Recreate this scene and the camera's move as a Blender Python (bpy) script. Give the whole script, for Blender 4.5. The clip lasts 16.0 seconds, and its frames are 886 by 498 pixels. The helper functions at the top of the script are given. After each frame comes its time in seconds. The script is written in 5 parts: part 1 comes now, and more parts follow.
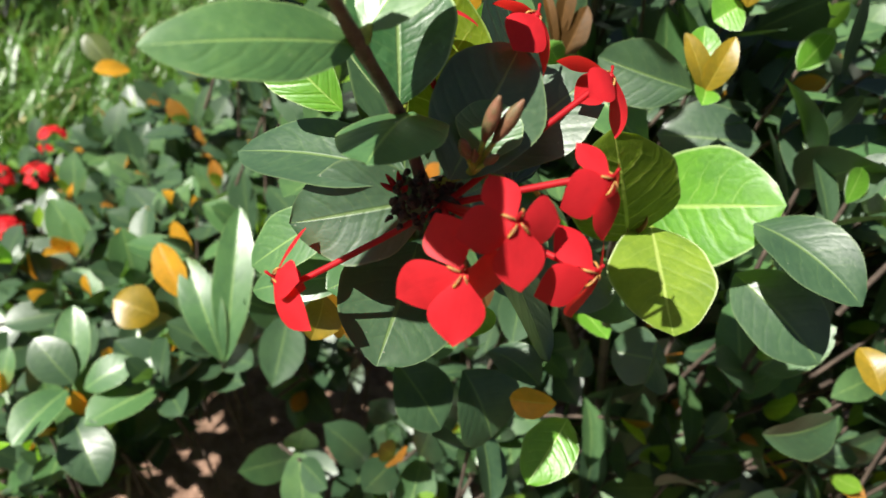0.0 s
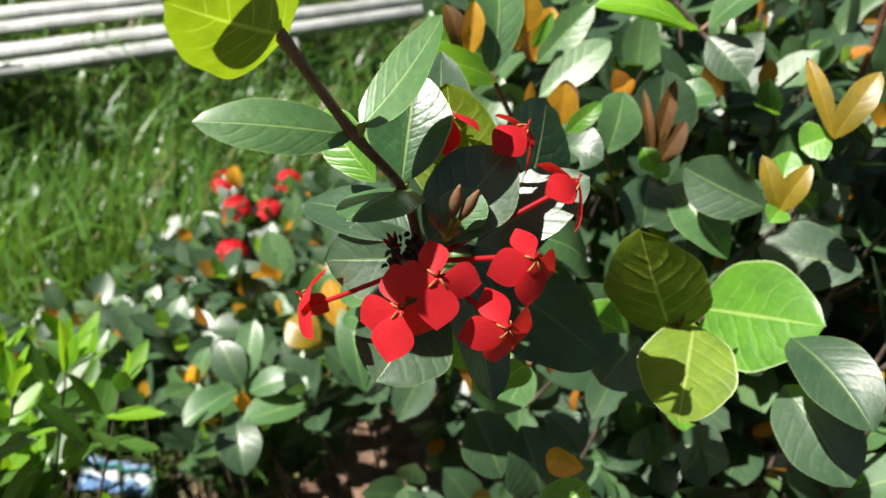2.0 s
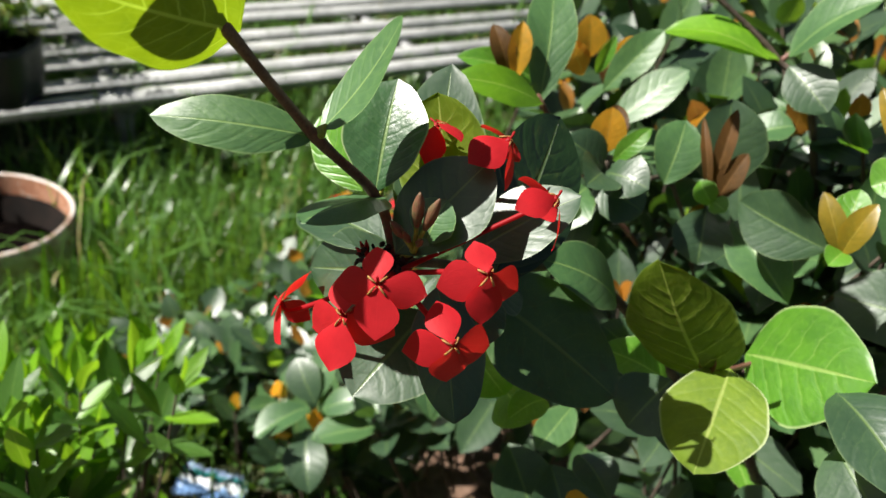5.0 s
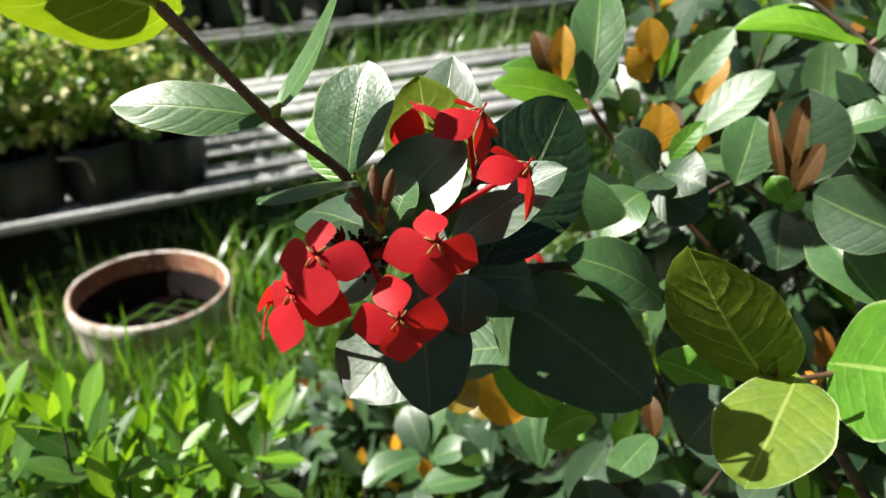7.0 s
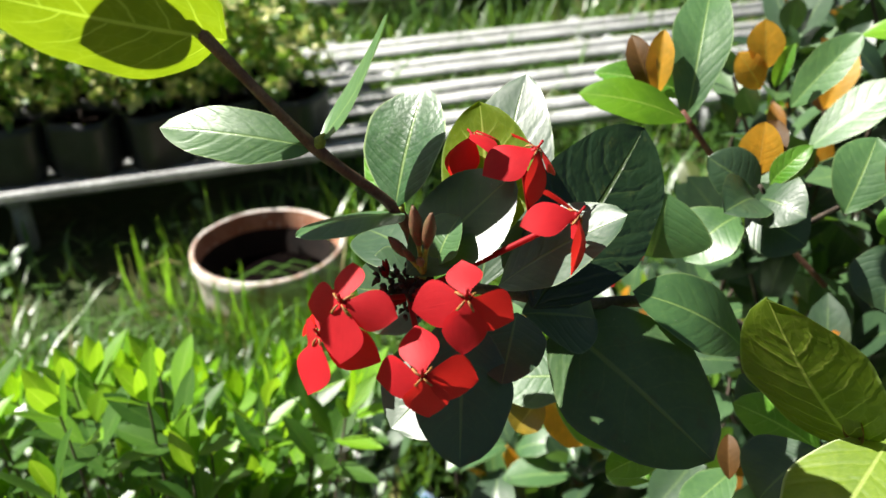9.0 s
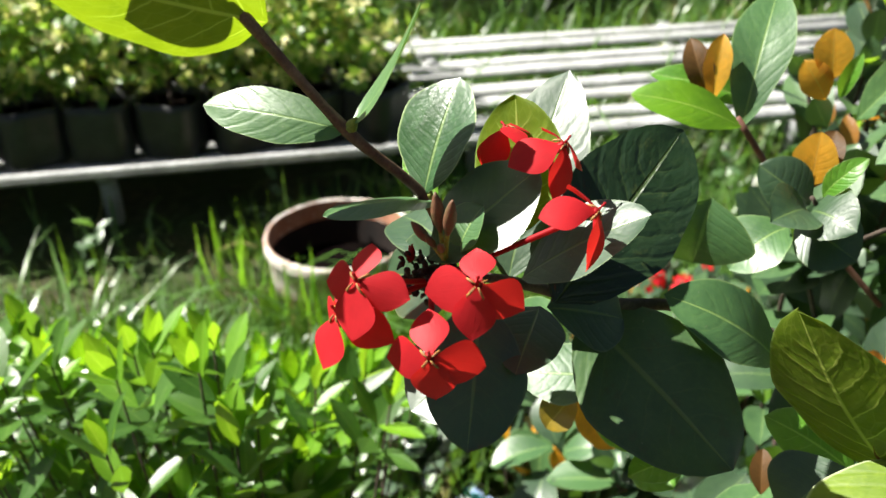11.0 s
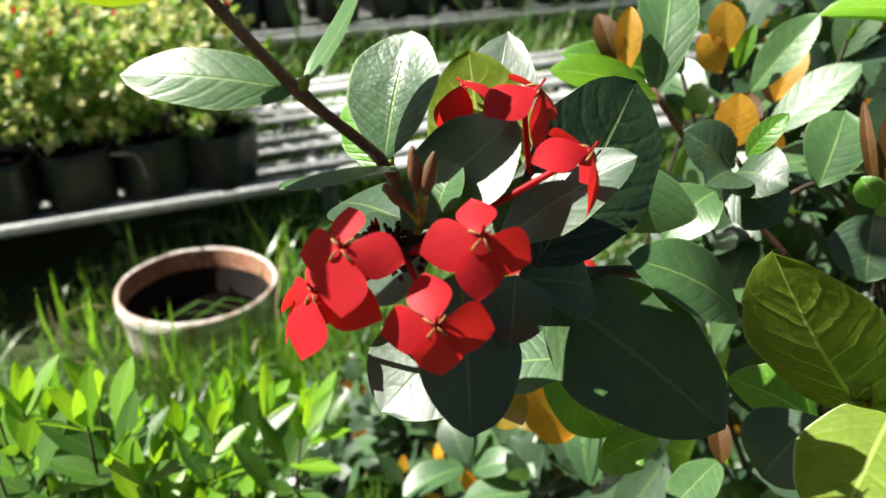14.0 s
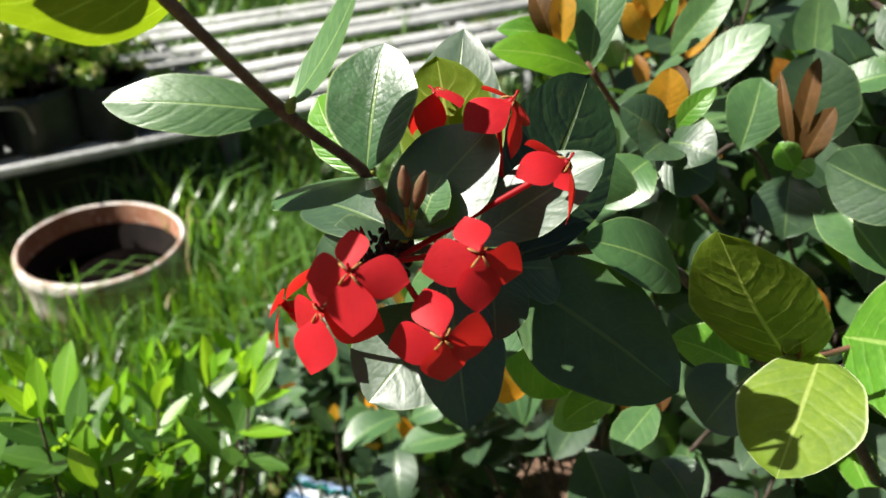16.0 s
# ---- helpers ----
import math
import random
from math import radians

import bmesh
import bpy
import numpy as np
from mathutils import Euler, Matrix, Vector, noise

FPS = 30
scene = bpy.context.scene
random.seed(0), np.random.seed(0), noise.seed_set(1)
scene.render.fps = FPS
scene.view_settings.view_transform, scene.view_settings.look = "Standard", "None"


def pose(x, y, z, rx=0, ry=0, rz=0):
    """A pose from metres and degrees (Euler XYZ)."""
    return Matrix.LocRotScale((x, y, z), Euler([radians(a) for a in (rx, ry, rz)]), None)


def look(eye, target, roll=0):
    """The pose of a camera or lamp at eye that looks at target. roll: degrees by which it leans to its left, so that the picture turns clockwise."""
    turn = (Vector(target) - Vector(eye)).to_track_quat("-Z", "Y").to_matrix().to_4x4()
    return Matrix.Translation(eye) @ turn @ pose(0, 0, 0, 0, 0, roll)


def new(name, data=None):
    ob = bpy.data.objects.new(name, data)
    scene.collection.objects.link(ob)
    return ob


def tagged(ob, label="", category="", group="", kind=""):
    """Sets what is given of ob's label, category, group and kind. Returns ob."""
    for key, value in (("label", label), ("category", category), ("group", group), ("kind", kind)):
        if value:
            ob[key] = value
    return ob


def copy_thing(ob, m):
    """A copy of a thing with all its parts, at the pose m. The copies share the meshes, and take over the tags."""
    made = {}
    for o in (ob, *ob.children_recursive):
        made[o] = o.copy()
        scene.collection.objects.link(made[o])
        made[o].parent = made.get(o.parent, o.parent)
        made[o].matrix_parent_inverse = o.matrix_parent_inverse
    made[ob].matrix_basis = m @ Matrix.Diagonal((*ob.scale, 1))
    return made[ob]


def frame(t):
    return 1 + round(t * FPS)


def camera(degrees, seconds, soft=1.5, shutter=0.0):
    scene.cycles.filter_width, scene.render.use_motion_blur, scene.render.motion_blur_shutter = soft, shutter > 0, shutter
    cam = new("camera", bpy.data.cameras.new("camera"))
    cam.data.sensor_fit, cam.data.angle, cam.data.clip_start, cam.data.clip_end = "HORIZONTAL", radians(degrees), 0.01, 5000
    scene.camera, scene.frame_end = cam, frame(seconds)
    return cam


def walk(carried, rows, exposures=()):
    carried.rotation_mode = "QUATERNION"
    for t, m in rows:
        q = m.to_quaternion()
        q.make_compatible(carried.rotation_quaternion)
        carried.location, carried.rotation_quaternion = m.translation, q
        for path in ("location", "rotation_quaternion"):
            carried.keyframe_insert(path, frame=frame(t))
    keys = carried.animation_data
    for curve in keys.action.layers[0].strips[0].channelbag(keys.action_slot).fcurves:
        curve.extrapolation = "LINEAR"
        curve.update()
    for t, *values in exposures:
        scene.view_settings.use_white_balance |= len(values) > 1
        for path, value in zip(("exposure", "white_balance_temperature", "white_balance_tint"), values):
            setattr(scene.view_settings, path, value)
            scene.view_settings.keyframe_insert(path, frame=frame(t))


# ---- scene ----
cam = camera(55.1, 16.0)
PATH = [
    (0, (0.008, 0.011, 1.153), (0.179, 1.657, 0.031), 12.9),
    (0.5, (0.036, -0.017, 1.173), (-0.01, 1.629, 0.038), 12.0),
    (1, (0.054, -0.027, 1.191), (-0.166, 1.619, 0.076), 11.5),
    (1.5, (0.086, -0.031, 1.193), (-0.234, 1.612, 0.099), 12.0),
    (2, (0.101, -0.042, 1.206), (-0.291, 1.601, 0.135), 11.6),
    (2.5, (0.102, -0.059, 1.209), (-0.345, 1.581, 0.156), 12.0),
    (3, (0.119, -0.039, 1.202), (-0.376, 1.589, 0.15), 12.8),
    (3.2, (0.122, -0.032, 1.196), (-0.386, 1.592, 0.144), 13.3),
    (5.3, (0.171, -0.008, 1.203), (-0.613, 1.51, 0.164), 6.7),
    (5.5, (0.178, -0.01, 1.205), (-0.659, 1.48, 0.166), 4.6),
    (6, (0.192, -0.031, 1.189), (-0.84, 1.388, 0.229), 0.3),
    (6.5, (0.213, -0.008, 1.179), (-0.894, 1.379, 0.256), -0.6),
    (7, (0.225, 0.033, 1.166), (-0.875, 1.426, 0.244), 0.1),
    (7.5, (0.219, 0.041, 1.16), (-0.886, 1.43, 0.238), 0.8),
    (8, (0.225, 0.049, 1.171), (-0.918, 1.408, 0.25), 1.0),
    (8.5, (0.225, 0.056, 1.179), (-0.968, 1.347, 0.225), 1.0),
    (9, (0.227, 0.073, 1.184), (-1.055, 1.235, 0.181), -0.9),
    (9.2, (0.227, 0.078, 1.182), (-1.096, 1.177, 0.161), -1.7),
    (11.3, (0.245, 0.084, 1.183), (-1.151, 1.107, 0.18), -0.2),
    (11.5, (0.241, 0.085, 1.176), (-1.152, 1.125, 0.187), -0.2),
    (12, (0.231, 0.092, 1.166), (-1.139, 1.21, 0.231), -0.3),
    (12.5, (0.233, 0.086, 1.168), (-1.087, 1.281, 0.256), -1.2),
    (13, (0.213, 0.086, 1.144), (-1.042, 1.343, 0.225), -0.9),
    (13.5, (0.208, 0.074, 1.143), (-1.006, 1.368, 0.22), -0.3),
    (14, (0.204, 0.061, 1.145), (-0.989, 1.381, 0.232), -0.2),
    (14.5, (0.204, 0.059, 1.147), (-0.949, 1.414, 0.234), -0.1),
    (15, (0.19, 0.048, 1.145), (-0.898, 1.455, 0.23), 0.9),
    (15.5, (0.185, 0.037, 1.152), (-0.831, 1.489, 0.225), 2.0),
    (16, (0.183, 0.041, 1.175), (-0.776, 1.446, 0.122), 0.6),
]
walk(cam, [(t, look(eye, target, roll)) for t, eye, target, roll in PATH],
     ((0, 1.47), (0.5, 1.60), (1, 1.46), (1.5, 1.37), (2, 1.31), (2.5, 1.22), (3, 1.18), (5.5, 1.13), (7, 1.27), (9, 1.53), (11.5, 1.66), (12, 1.66), (13, 1.57), (14.5, 1.54), (16, 1.36)))

# ---- light ----
SUN_FROM = Vector((-0.475, -0.418, 0.775)).normalized()
world = bpy.data.worlds.new("sky")
scene.world = world
world.use_nodes = True
wt = world.node_tree
sky = wt.nodes.new("ShaderNodeTexSky")
sky.sky_type = "NISHITA"
sky.sun_disc = False
sky.dust_density, sky.ozone_density = 2.5, 0.6
sky.sun_elevation = math.asin(SUN_FROM.z)
sky.sun_rotation = math.atan2(SUN_FROM.x, SUN_FROM.y)
wt.links.new(sky.outputs["Color"], wt.nodes["Background"].inputs["Color"])
wt.nodes["Background"].inputs["Strength"].default_value = 0.017
lamp = bpy.data.lights.new("sun", "SUN")
lamp.energy, lamp.angle, lamp.color = 5.0, radians(0.55), (1.0, 0.955, 0.875)
sun = new("sun", lamp)
sun.matrix_world = look(SUN_FROM * 20, (0, 0, 0))

# the lens is focused on the flowering branch
cam.data.dof.use_dof = True
cam.data.dof.focus_distance = 0.32
cam.data.dof.aperture_fstop = 13.5


# ---- materials ----
def material(name):
    m = bpy.data.materials.new(name)
    m.use_nodes = True
    nt = m.node_tree
    return m, nt, nt.nodes["Principled BSDF"], nt.nodes["Material Output"]


def node(nt, kind, **inputs):
    n = nt.nodes.new(kind)
    for key, value in inputs.items():
        key = key.replace("_", " ")
        if hasattr(value, "is_output"):
            nt.links.new(value, n.inputs[key])
        else:
            n.inputs[key].default_value = value
    return n


def maths(nt, op, a, b=0.0, c=0.0):
    n = nt.nodes.new("ShaderNodeMath")
    n.operation = op
    for k, value in enumerate((a, b, c)):
        if hasattr(value, "is_output"):
            nt.links.new(value, n.inputs[k])
        else:
            n.inputs[k].default_value = value
    return n.outputs[0]


def blend(nt, fac, a, b, mode="MIX"):
    n = nt.nodes.new("ShaderNodeMix")
    n.data_type, n.blend_type = "RGBA", mode
    for k, value in ((0, fac), (6, a), (7, b)):
        if hasattr(value, "is_output"):
            nt.links.new(value, n.inputs[k])
        else:
            n.inputs[k].default_value = (*value, 1) if isinstance(value, tuple) else value
    return n.outputs[2]


def ramp(nt, x, lo, hi):
    n = nt.nodes.new("ShaderNodeMapRange")
    n.interpolation_type = "SMOOTHSTEP"
    for k, value in enumerate((x, lo, hi)):
        if hasattr(value, "is_output"):
            nt.links.new(value, n.inputs[k])
        else:
            n.inputs[k].default_value = value
    return n.outputs[0]


def noisy(nt, coords, scale, detail=3.0, rough=0.55):
    n = node(nt, "ShaderNodeTexNoise", Scale=scale, Detail=detail, Roughness=rough)
    nt.links.new(coords, n.inputs["Vector"])
    return n.outputs["Fac"]


def foliage(name, face, vein, through_light, rough=0.42, sheer=0.3, veins=7.0, vein_mix=0.5, relief=0.14, side_mix=0.3, net_mix=0.06, swell=0.35,
            blotch=None, blotch_lo=0.55, island=False, vary=0.35, gloss=0.9, edge=None, grain=380.0):
    """A leaf: midrib, arching side veins and a fine net between them, stains, gloss and light coming through."""
    m, nt, p, out = material(name)
    uv = nt.nodes.new("ShaderNodeUVMap").outputs[0]
    sep = node(nt, "ShaderNodeSeparateXYZ", Vector=uv)
    across = maths(nt, "SUBTRACT", sep.outputs[0], 0.5)
    u = maths(nt, "MULTIPLY", maths(nt, "ABSOLUTE", across), 2.0)
    v = sep.outputs[1]
    geo = nt.nodes.new("ShaderNodeNewGeometry")
    info = nt.nodes.new("ShaderNodeObjectInfo")
    chance = geo.outputs["Random Per Island"] if island else info.outputs["Random"]
    pos = nt.nodes.new("ShaderNodeTexCoord").outputs["Object"]
    fine = noisy(nt, pos, grain, 4.0)
    broad = noisy(nt, pos, 55.0, 3.0)
    mid = ramp(nt, u, maths(nt, "SUBTRACT", 0.075, maths(nt, "MULTIPLY", v, 0.04)), 0.015)
    slant = maths(nt, "SUBTRACT", v, maths(nt, "ADD", maths(nt, "MULTIPLY", u, 0.16), maths(nt, "MULTIPLY", maths(nt, "MULTIPLY", u, u), 0.10)))
    wob = maths(nt, "ADD", slant, maths(nt, "MULTIPLY", maths(nt, "SUBTRACT", broad, 0.5), 0.11))
    wob = maths(nt, "ADD", wob, maths(nt, "MULTIPLY", maths(nt, "SIGN", across), 0.23 / veins))
    wob = maths(nt, "ADD", wob, maths(nt, "MULTIPLY", chance, 0.3))
    near = maths(nt, "ABSOLUTE", maths(nt, "SUBTRACT", maths(nt, "FRACT", maths(nt, "MULTIPLY", wob, veins)), 0.5))
    rise = ramp(nt, v, 0.90, 0.74)
    side = maths(nt, "MULTIPLY", maths(nt, "MULTIPLY", ramp(nt, near, 0.065, 0.01), ramp(nt, u, 0.92, 0.45)), rise)
    cells = nt.nodes.new("ShaderNodeCombineXYZ")
    nt.links.new(maths(nt, "MULTIPLY", across, 7.0), cells.inputs[0])
    nt.links.new(maths(nt, "MULTIPLY", slant, veins * 1.5), cells.inputs[1])
    nt.links.new(maths(nt, "MULTIPLY", chance, 30.0), cells.inputs[2])
    web = nt.nodes.new("ShaderNodeTexVoronoi")
    web.feature = "DISTANCE_TO_EDGE"
    web.inputs["Scale"].default_value = 1.0
    nt.links.new(cells.outputs[0], web.inputs["Vector"])
    net = ramp(nt, web.outputs["Distance"], 0.07, 0.015)
    lines = maths(nt, "MAXIMUM", mid, maths(nt, "MAXIMUM", maths(nt, "MULTIPLY", side, side_mix), maths(nt, "MULTIPLY", net, net_mix)))
    base = blend(nt, maths(nt, "MULTIPLY", chance, vary), face, tuple(min(1.0, c * f) for c, f in zip(face, (1.65, 1.45, 1.3))))
    base = blend(nt, ramp(nt, broad, 0.35, 0.75), base, blend(nt, 1.0, base, (0.66, 0.74, 0.76), "MULTIPLY"))
    base = blend(nt, ramp(nt, fine, 0.45, 0.75), base, blend(nt, 1.0, base, (1.3, 1.2, 1.1), "MULTIPLY"))
    if blotch:
        base = blend(nt, ramp(nt, noisy(nt, pos, 90.0, 5.0, 0.65), blotch_lo, blotch_lo + 0.12), base, blotch)
    base = blend(nt, maths(nt, "MULTIPLY", lines, vein_mix), base, vein)
    if edge:
        base = blend(nt, maths(nt, "MULTIPLY", ramp(nt, u, 0.94, 0.99), 0.6), base, edge)
    specks = ramp(nt, noisy(nt, pos, 700.0, 2.0), 0.73, 0.78)
    base = blend(nt, maths(nt, "MULTIPLY", specks, 0.45), base, (0.30, 0.30, 0.24))
    nt.links.new(base, p.inputs["Base Color"])
    dusty = maths(nt, "ADD", maths(nt, "MULTIPLY", fine, 0.14), maths(nt, "MULTIPLY", broad, 0.16))
    nt.links.new(maths(nt, "ADD", rough - 0.14, dusty), p.inputs["Roughness"])
    p.inputs["Specular IOR Level"].default_value = gloss
    pillow = maths(nt, "ADD", ramp(nt, near, 0.0, 0.25), maths(nt, "MULTIPLY", ramp(nt, web.outputs["Distance"], 0.0, 0.2), 0.25))
    height = maths(nt, "ADD", maths(nt, "MULTIPLY", maths(nt, "MULTIPLY", pillow, swell), rise), maths(nt, "MULTIPLY", fine, 0.35))
    height = maths(nt, "ADD", height, maths(nt, "MULTIPLY", broad, 1.0))
    height = maths(nt, "SUBTRACT", height, maths(nt, "MULTIPLY", mid, 0.8))
    bump = node(nt, "ShaderNodeBump", Strength=relief, Distance=0.0012, Height=height)
    nt.links.new(bump.outputs[0], p.inputs["Normal"])
    glow = blend(nt, maths(nt, "MULTIPLY", lines, 0.7), through_light, tuple(min(1.0, c * 1.8 + 0.05) for c in through_light))
    glow = blend(nt, ramp(nt, broad, 0.3, 0.8), glow, blend(nt, 1.0, glow, (0.7, 0.75, 0.7), "MULTIPLY"))
    back = node(nt, "ShaderNodeBsdfTranslucent", Color=glow)
    mix = nt.nodes.new("ShaderNodeMixShader")
    mix.inputs[0].default_value = sheer
    nt.links.new(p.outputs[0], mix.inputs[1])
    nt.links.new(back.outputs[0], mix.inputs[2])
    nt.links.new(mix.outputs[0], out.inputs["Surface"])
    return m


PALE = (0.30, 0.42, 0.12)
leaf_dark = foliage("leaf_dark", (0.028, 0.063, 0.029), (0.15, 0.23, 0.06), (0.08, 0.17, 0.015), sheer=0.10, vein_mix=0.45, side_mix=0.18, net_mix=0.04, relief=0.22, gloss=0.9, edge=(0.10, 0.15, 0.06))
# colour lightened to make up for weak sky light on one shaded leaf
leaf_shade = foliage("leaf_shade", (0.052, 0.105, 0.038), (0.17, 0.22, 0.06), (0.10, 0.18, 0.02), sheer=0.10, vein_mix=0.6, side_mix=0.22, net_mix=0.03, relief=0.25, rough=0.38,
                     blotch=(0.060, 0.085, 0.030), blotch_lo=0.56, edge=(0.10, 0.15, 0.06))
leaf_green = foliage("leaf_green", (0.048, 0.118, 0.041), (0.26, 0.38, 0.11), (0.14, 0.30, 0.02), sheer=0.20, vary=0.7, vein_mix=0.5, side_mix=0.13, net_mix=0.04, relief=0.2, edge=(0.22, 0.32, 0.12))
leaf_veined = foliage("leaf_veined", (0.022, 0.070, 0.022), (0.26, 0.36, 0.12), (0.12, 0.25, 0.02), sheer=0.15, veins=10.0, grain=520.0,
                      relief=0.40, swell=0.12, side_mix=0.12, net_mix=0.04, gloss=0.8, rough=0.34, blotch=(0.036, 0.10, 0.034), blotch_lo=0.5, edge=(0.42, 0.54, 0.24))
leaf_mottled = foliage("leaf_mottled", (0.010, 0.026, 0.010), (0.10, 0.16, 0.05), (0.06, 0.12, 0.015), sheer=0.06,
                       blotch=(0.034, 0.050, 0.014), blotch_lo=0.60, relief=0.75, rough=0.36, swell=0.3, veins=8.0, grain=240.0, gloss=0.6)
leaf_under = foliage("leaf_under", (0.12, 0.18, 0.012), (0.46, 0.52, 0.12), (0.28, 0.41, 0.008), sheer=0.5, rough=0.5,
                     vein_mix=0.7, relief=0.2, gloss=0.3, side_mix=0.7, net_mix=0.10, swell=0.9, veins=6.0, edge=PALE)
# copy of leaf_under dimmed in colour, for a leaf the sun only grazes
leaf_backlit = foliage("leaf_backlit", (0.085, 0.135, 0.010), (0.42, 0.48, 0.10), (0.21, 0.31, 0.005), sheer=0.45, rough=0.5,
                       vein_mix=0.85, relief=0.5, gloss=0.3, side_mix=0.85, net_mix=0.12, swell=0.9, veins=7.0, edge=PALE)
leaf_lime = foliage("leaf_lime", (0.10, 0.28, 0.022), (0.42, 0.58, 0.16), (0.26, 0.55, 0.02), sheer=0.42, vein_mix=0.6, side_mix=0.34, net_mix=0.06, relief=0.3, swell=0.7, edge=(0.5, 0.6, 0.3))
leaf_pale = foliage("leaf_pale", (0.125, 0.205, 0.020), (0.45, 0.52, 0.16), (0.34, 0.52, 0.02), sheer=0.35, vein_mix=0.5, side_mix=0.2, net_mix=0.05, relief=0.25, swell=0.6, edge=(0.6, 0.66, 0.4))
leaf_olive = foliage("leaf_olive", (0.06, 0.085, 0.018), (0.20, 0.24, 0.06), (0.25, 0.30, 0.02), sheer=0.3)
leaf_yellow = foliage("leaf_yellow", (0.25, 0.175, 0.012), (0.42, 0.32, 0.07), (0.56, 0.37, 0.02), sheer=0.4)
leaf_orange = foliage("leaf_orange", (0.68, 0.34, 0.018), (0.52, 0.26, 0.05), (1.0, 0.42, 0.03), sheer=0.55, rough=0.5)
leaf_brown = foliage("leaf_brown", (0.085, 0.042, 0.012), (0.20, 0.11, 0.04), (0.24, 0.10, 0.015), sheer=0.3, rough=0.55, gloss=0.3)
leaf_sprout = foliage("leaf_sprout", (0.125, 0.30, 0.010), (0.35, 0.5, 0.1), (0.36, 0.62, 0.02), sheer=0.44, vary=0.5)
MASS = [foliage("mass_dark", (0.022, 0.053, 0.024), (0.13, 0.20, 0.06), (0.08, 0.17, 0.015), sheer=0.10, island=True, vary=0.6, gloss=1.0, side_mix=0.14),
        foliage("mass_green", (0.048, 0.108, 0.040), (0.22, 0.32, 0.10), (0.15, 0.32, 0.02), sheer=0.20, island=True, vary=0.7, gloss=1.0, side_mix=0.14),
        foliage("mass_orange", (0.30, 0.13, 0.018), (0.46, 0.22, 0.05), (0.75, 0.33, 0.03), sheer=0.45, island=True, vary=0.7),
        foliage("mass_lime", (0.10, 0.22, 0.02), (0.35, 0.5, 0.14), (0.40, 0.66, 0.03), sheer=0.45, island=True, vary=0.5)]
YOUNG = [foliage("young_lime", (0.125, 0.30, 0.010), (0.30, 0.46, 0.06), (0.33, 0.62, 0.012), sheer=0.44, island=True, vary=0.5, gloss=0.4),
         foliage("young_green", (0.040, 0.105, 0.018), (0.16, 0.26, 0.06), (0.20, 0.40, 0.015), sheer=0.32, island=True, vary=0.8, rough=0.34, gloss=0.6)]
VARIEGATED = [foliage("cream_leaf", (0.62, 0.60, 0.30), (0.7, 0.7, 0.42), (0.80, 0.82, 0.26), sheer=0.45, island=True, vary=0.3),
              foliage("nursery_leaf", (0.085, 0.18, 0.045), (0.3, 0.4, 0.15), (0.36, 0.58, 0.05), sheer=0.42, island=True, vary=0.8)]
GRASS = foliage("grass_blade", (0.050, 0.125, 0.020), (0.12, 0.2, 0.05), (0.19, 0.36, 0.02), sheer=0.32, veins=1.0, island=True, vary=1.0, rough=0.36, gloss=0.8)
# grass colour raised to pass for blades lit from behind, by the pot
BACKLIT_GRASS = foliage("backlit_grass_blade", (0.085, 0.23, 0.018), (0.2, 0.36, 0.06), (0.30, 0.62, 0.02), sheer=0.45, veins=1.0, island=True, vary=0.8)
DRY_GRASS = foliage("dry_grass_blade", (0.28, 0.26, 0.11), (0.34, 0.32, 0.16), (0.4, 0.38, 0.12), sheer=0.3, veins=1.0, island=True, vary=0.5)


def petal_material(name, colour, through_light):
    m, nt, p, out = material(name)
    pos = nt.nodes.new("ShaderNodeTexCoord").outputs["Object"]
    uv = node(nt, "ShaderNodeSeparateXYZ", Vector=nt.nodes.new("ShaderNodeUVMap").outputs[0])
    streak = nt.nodes.new("ShaderNodeCombineXYZ")
    nt.links.new(maths(nt, "MULTIPLY", uv.outputs[0], 26.0), streak.inputs[0])
    nt.links.new(maths(nt, "MULTIPLY", uv.outputs[1], 2.0), streak.inputs[1])
    lines = noisy(nt, streak.outputs[0], 1.0, 3.0)
    tone = noisy(nt, pos, 160.0, 3.0)
    info = nt.nodes.new("ShaderNodeObjectInfo")
    base = blend(nt, ramp(nt, tone, 0.3, 0.75), colour, tuple(c * 0.78 for c in colour))
    base = blend(nt, maths(nt, "MULTIPLY", ramp(nt, lines, 0.4, 0.8), 0.35), base, tuple(min(1.0, c * 1.2 + 0.01) for c in colour))
    base = blend(nt, maths(nt, "MULTIPLY", info.outputs["Random"], 0.3), base, (colour[0] * 0.85, colour[1] * 0.6, colour[2] * 0.8))
    nt.links.new(base, p.inputs["Base Color"])
    p.inputs["Roughness"].default_value = 0.55
    p.inputs["Specular IOR Level"].default_value = 0.3
    bump = node(nt, "ShaderNodeBump", Strength=0.25, Distance=0.0005, Height=lines)
    nt.links.new(bump.outputs[0], p.inputs["Normal"])
    back = node(nt, "ShaderNodeBsdfTranslucent", Color=(*through_light, 1))
    mix = nt.nodes.new("ShaderNodeMixShader")
    mix.inputs[0].default_value = 0.42
    nt.links.new(p.outputs[0], mix.inputs[1])
    nt.links.new(back.outputs[0], mix.inputs[2])
    nt.links.new(mix.outputs[0], out.inputs["Surface"])
    return m


petal_red = petal_material("petal_red", (0.60, 0.019, 0.028), (0.80, 0.028, 0.020))
tube_red = petal_material("tube_red", (0.40, 0.010, 0.016), (0.5, 0.012, 0.01))


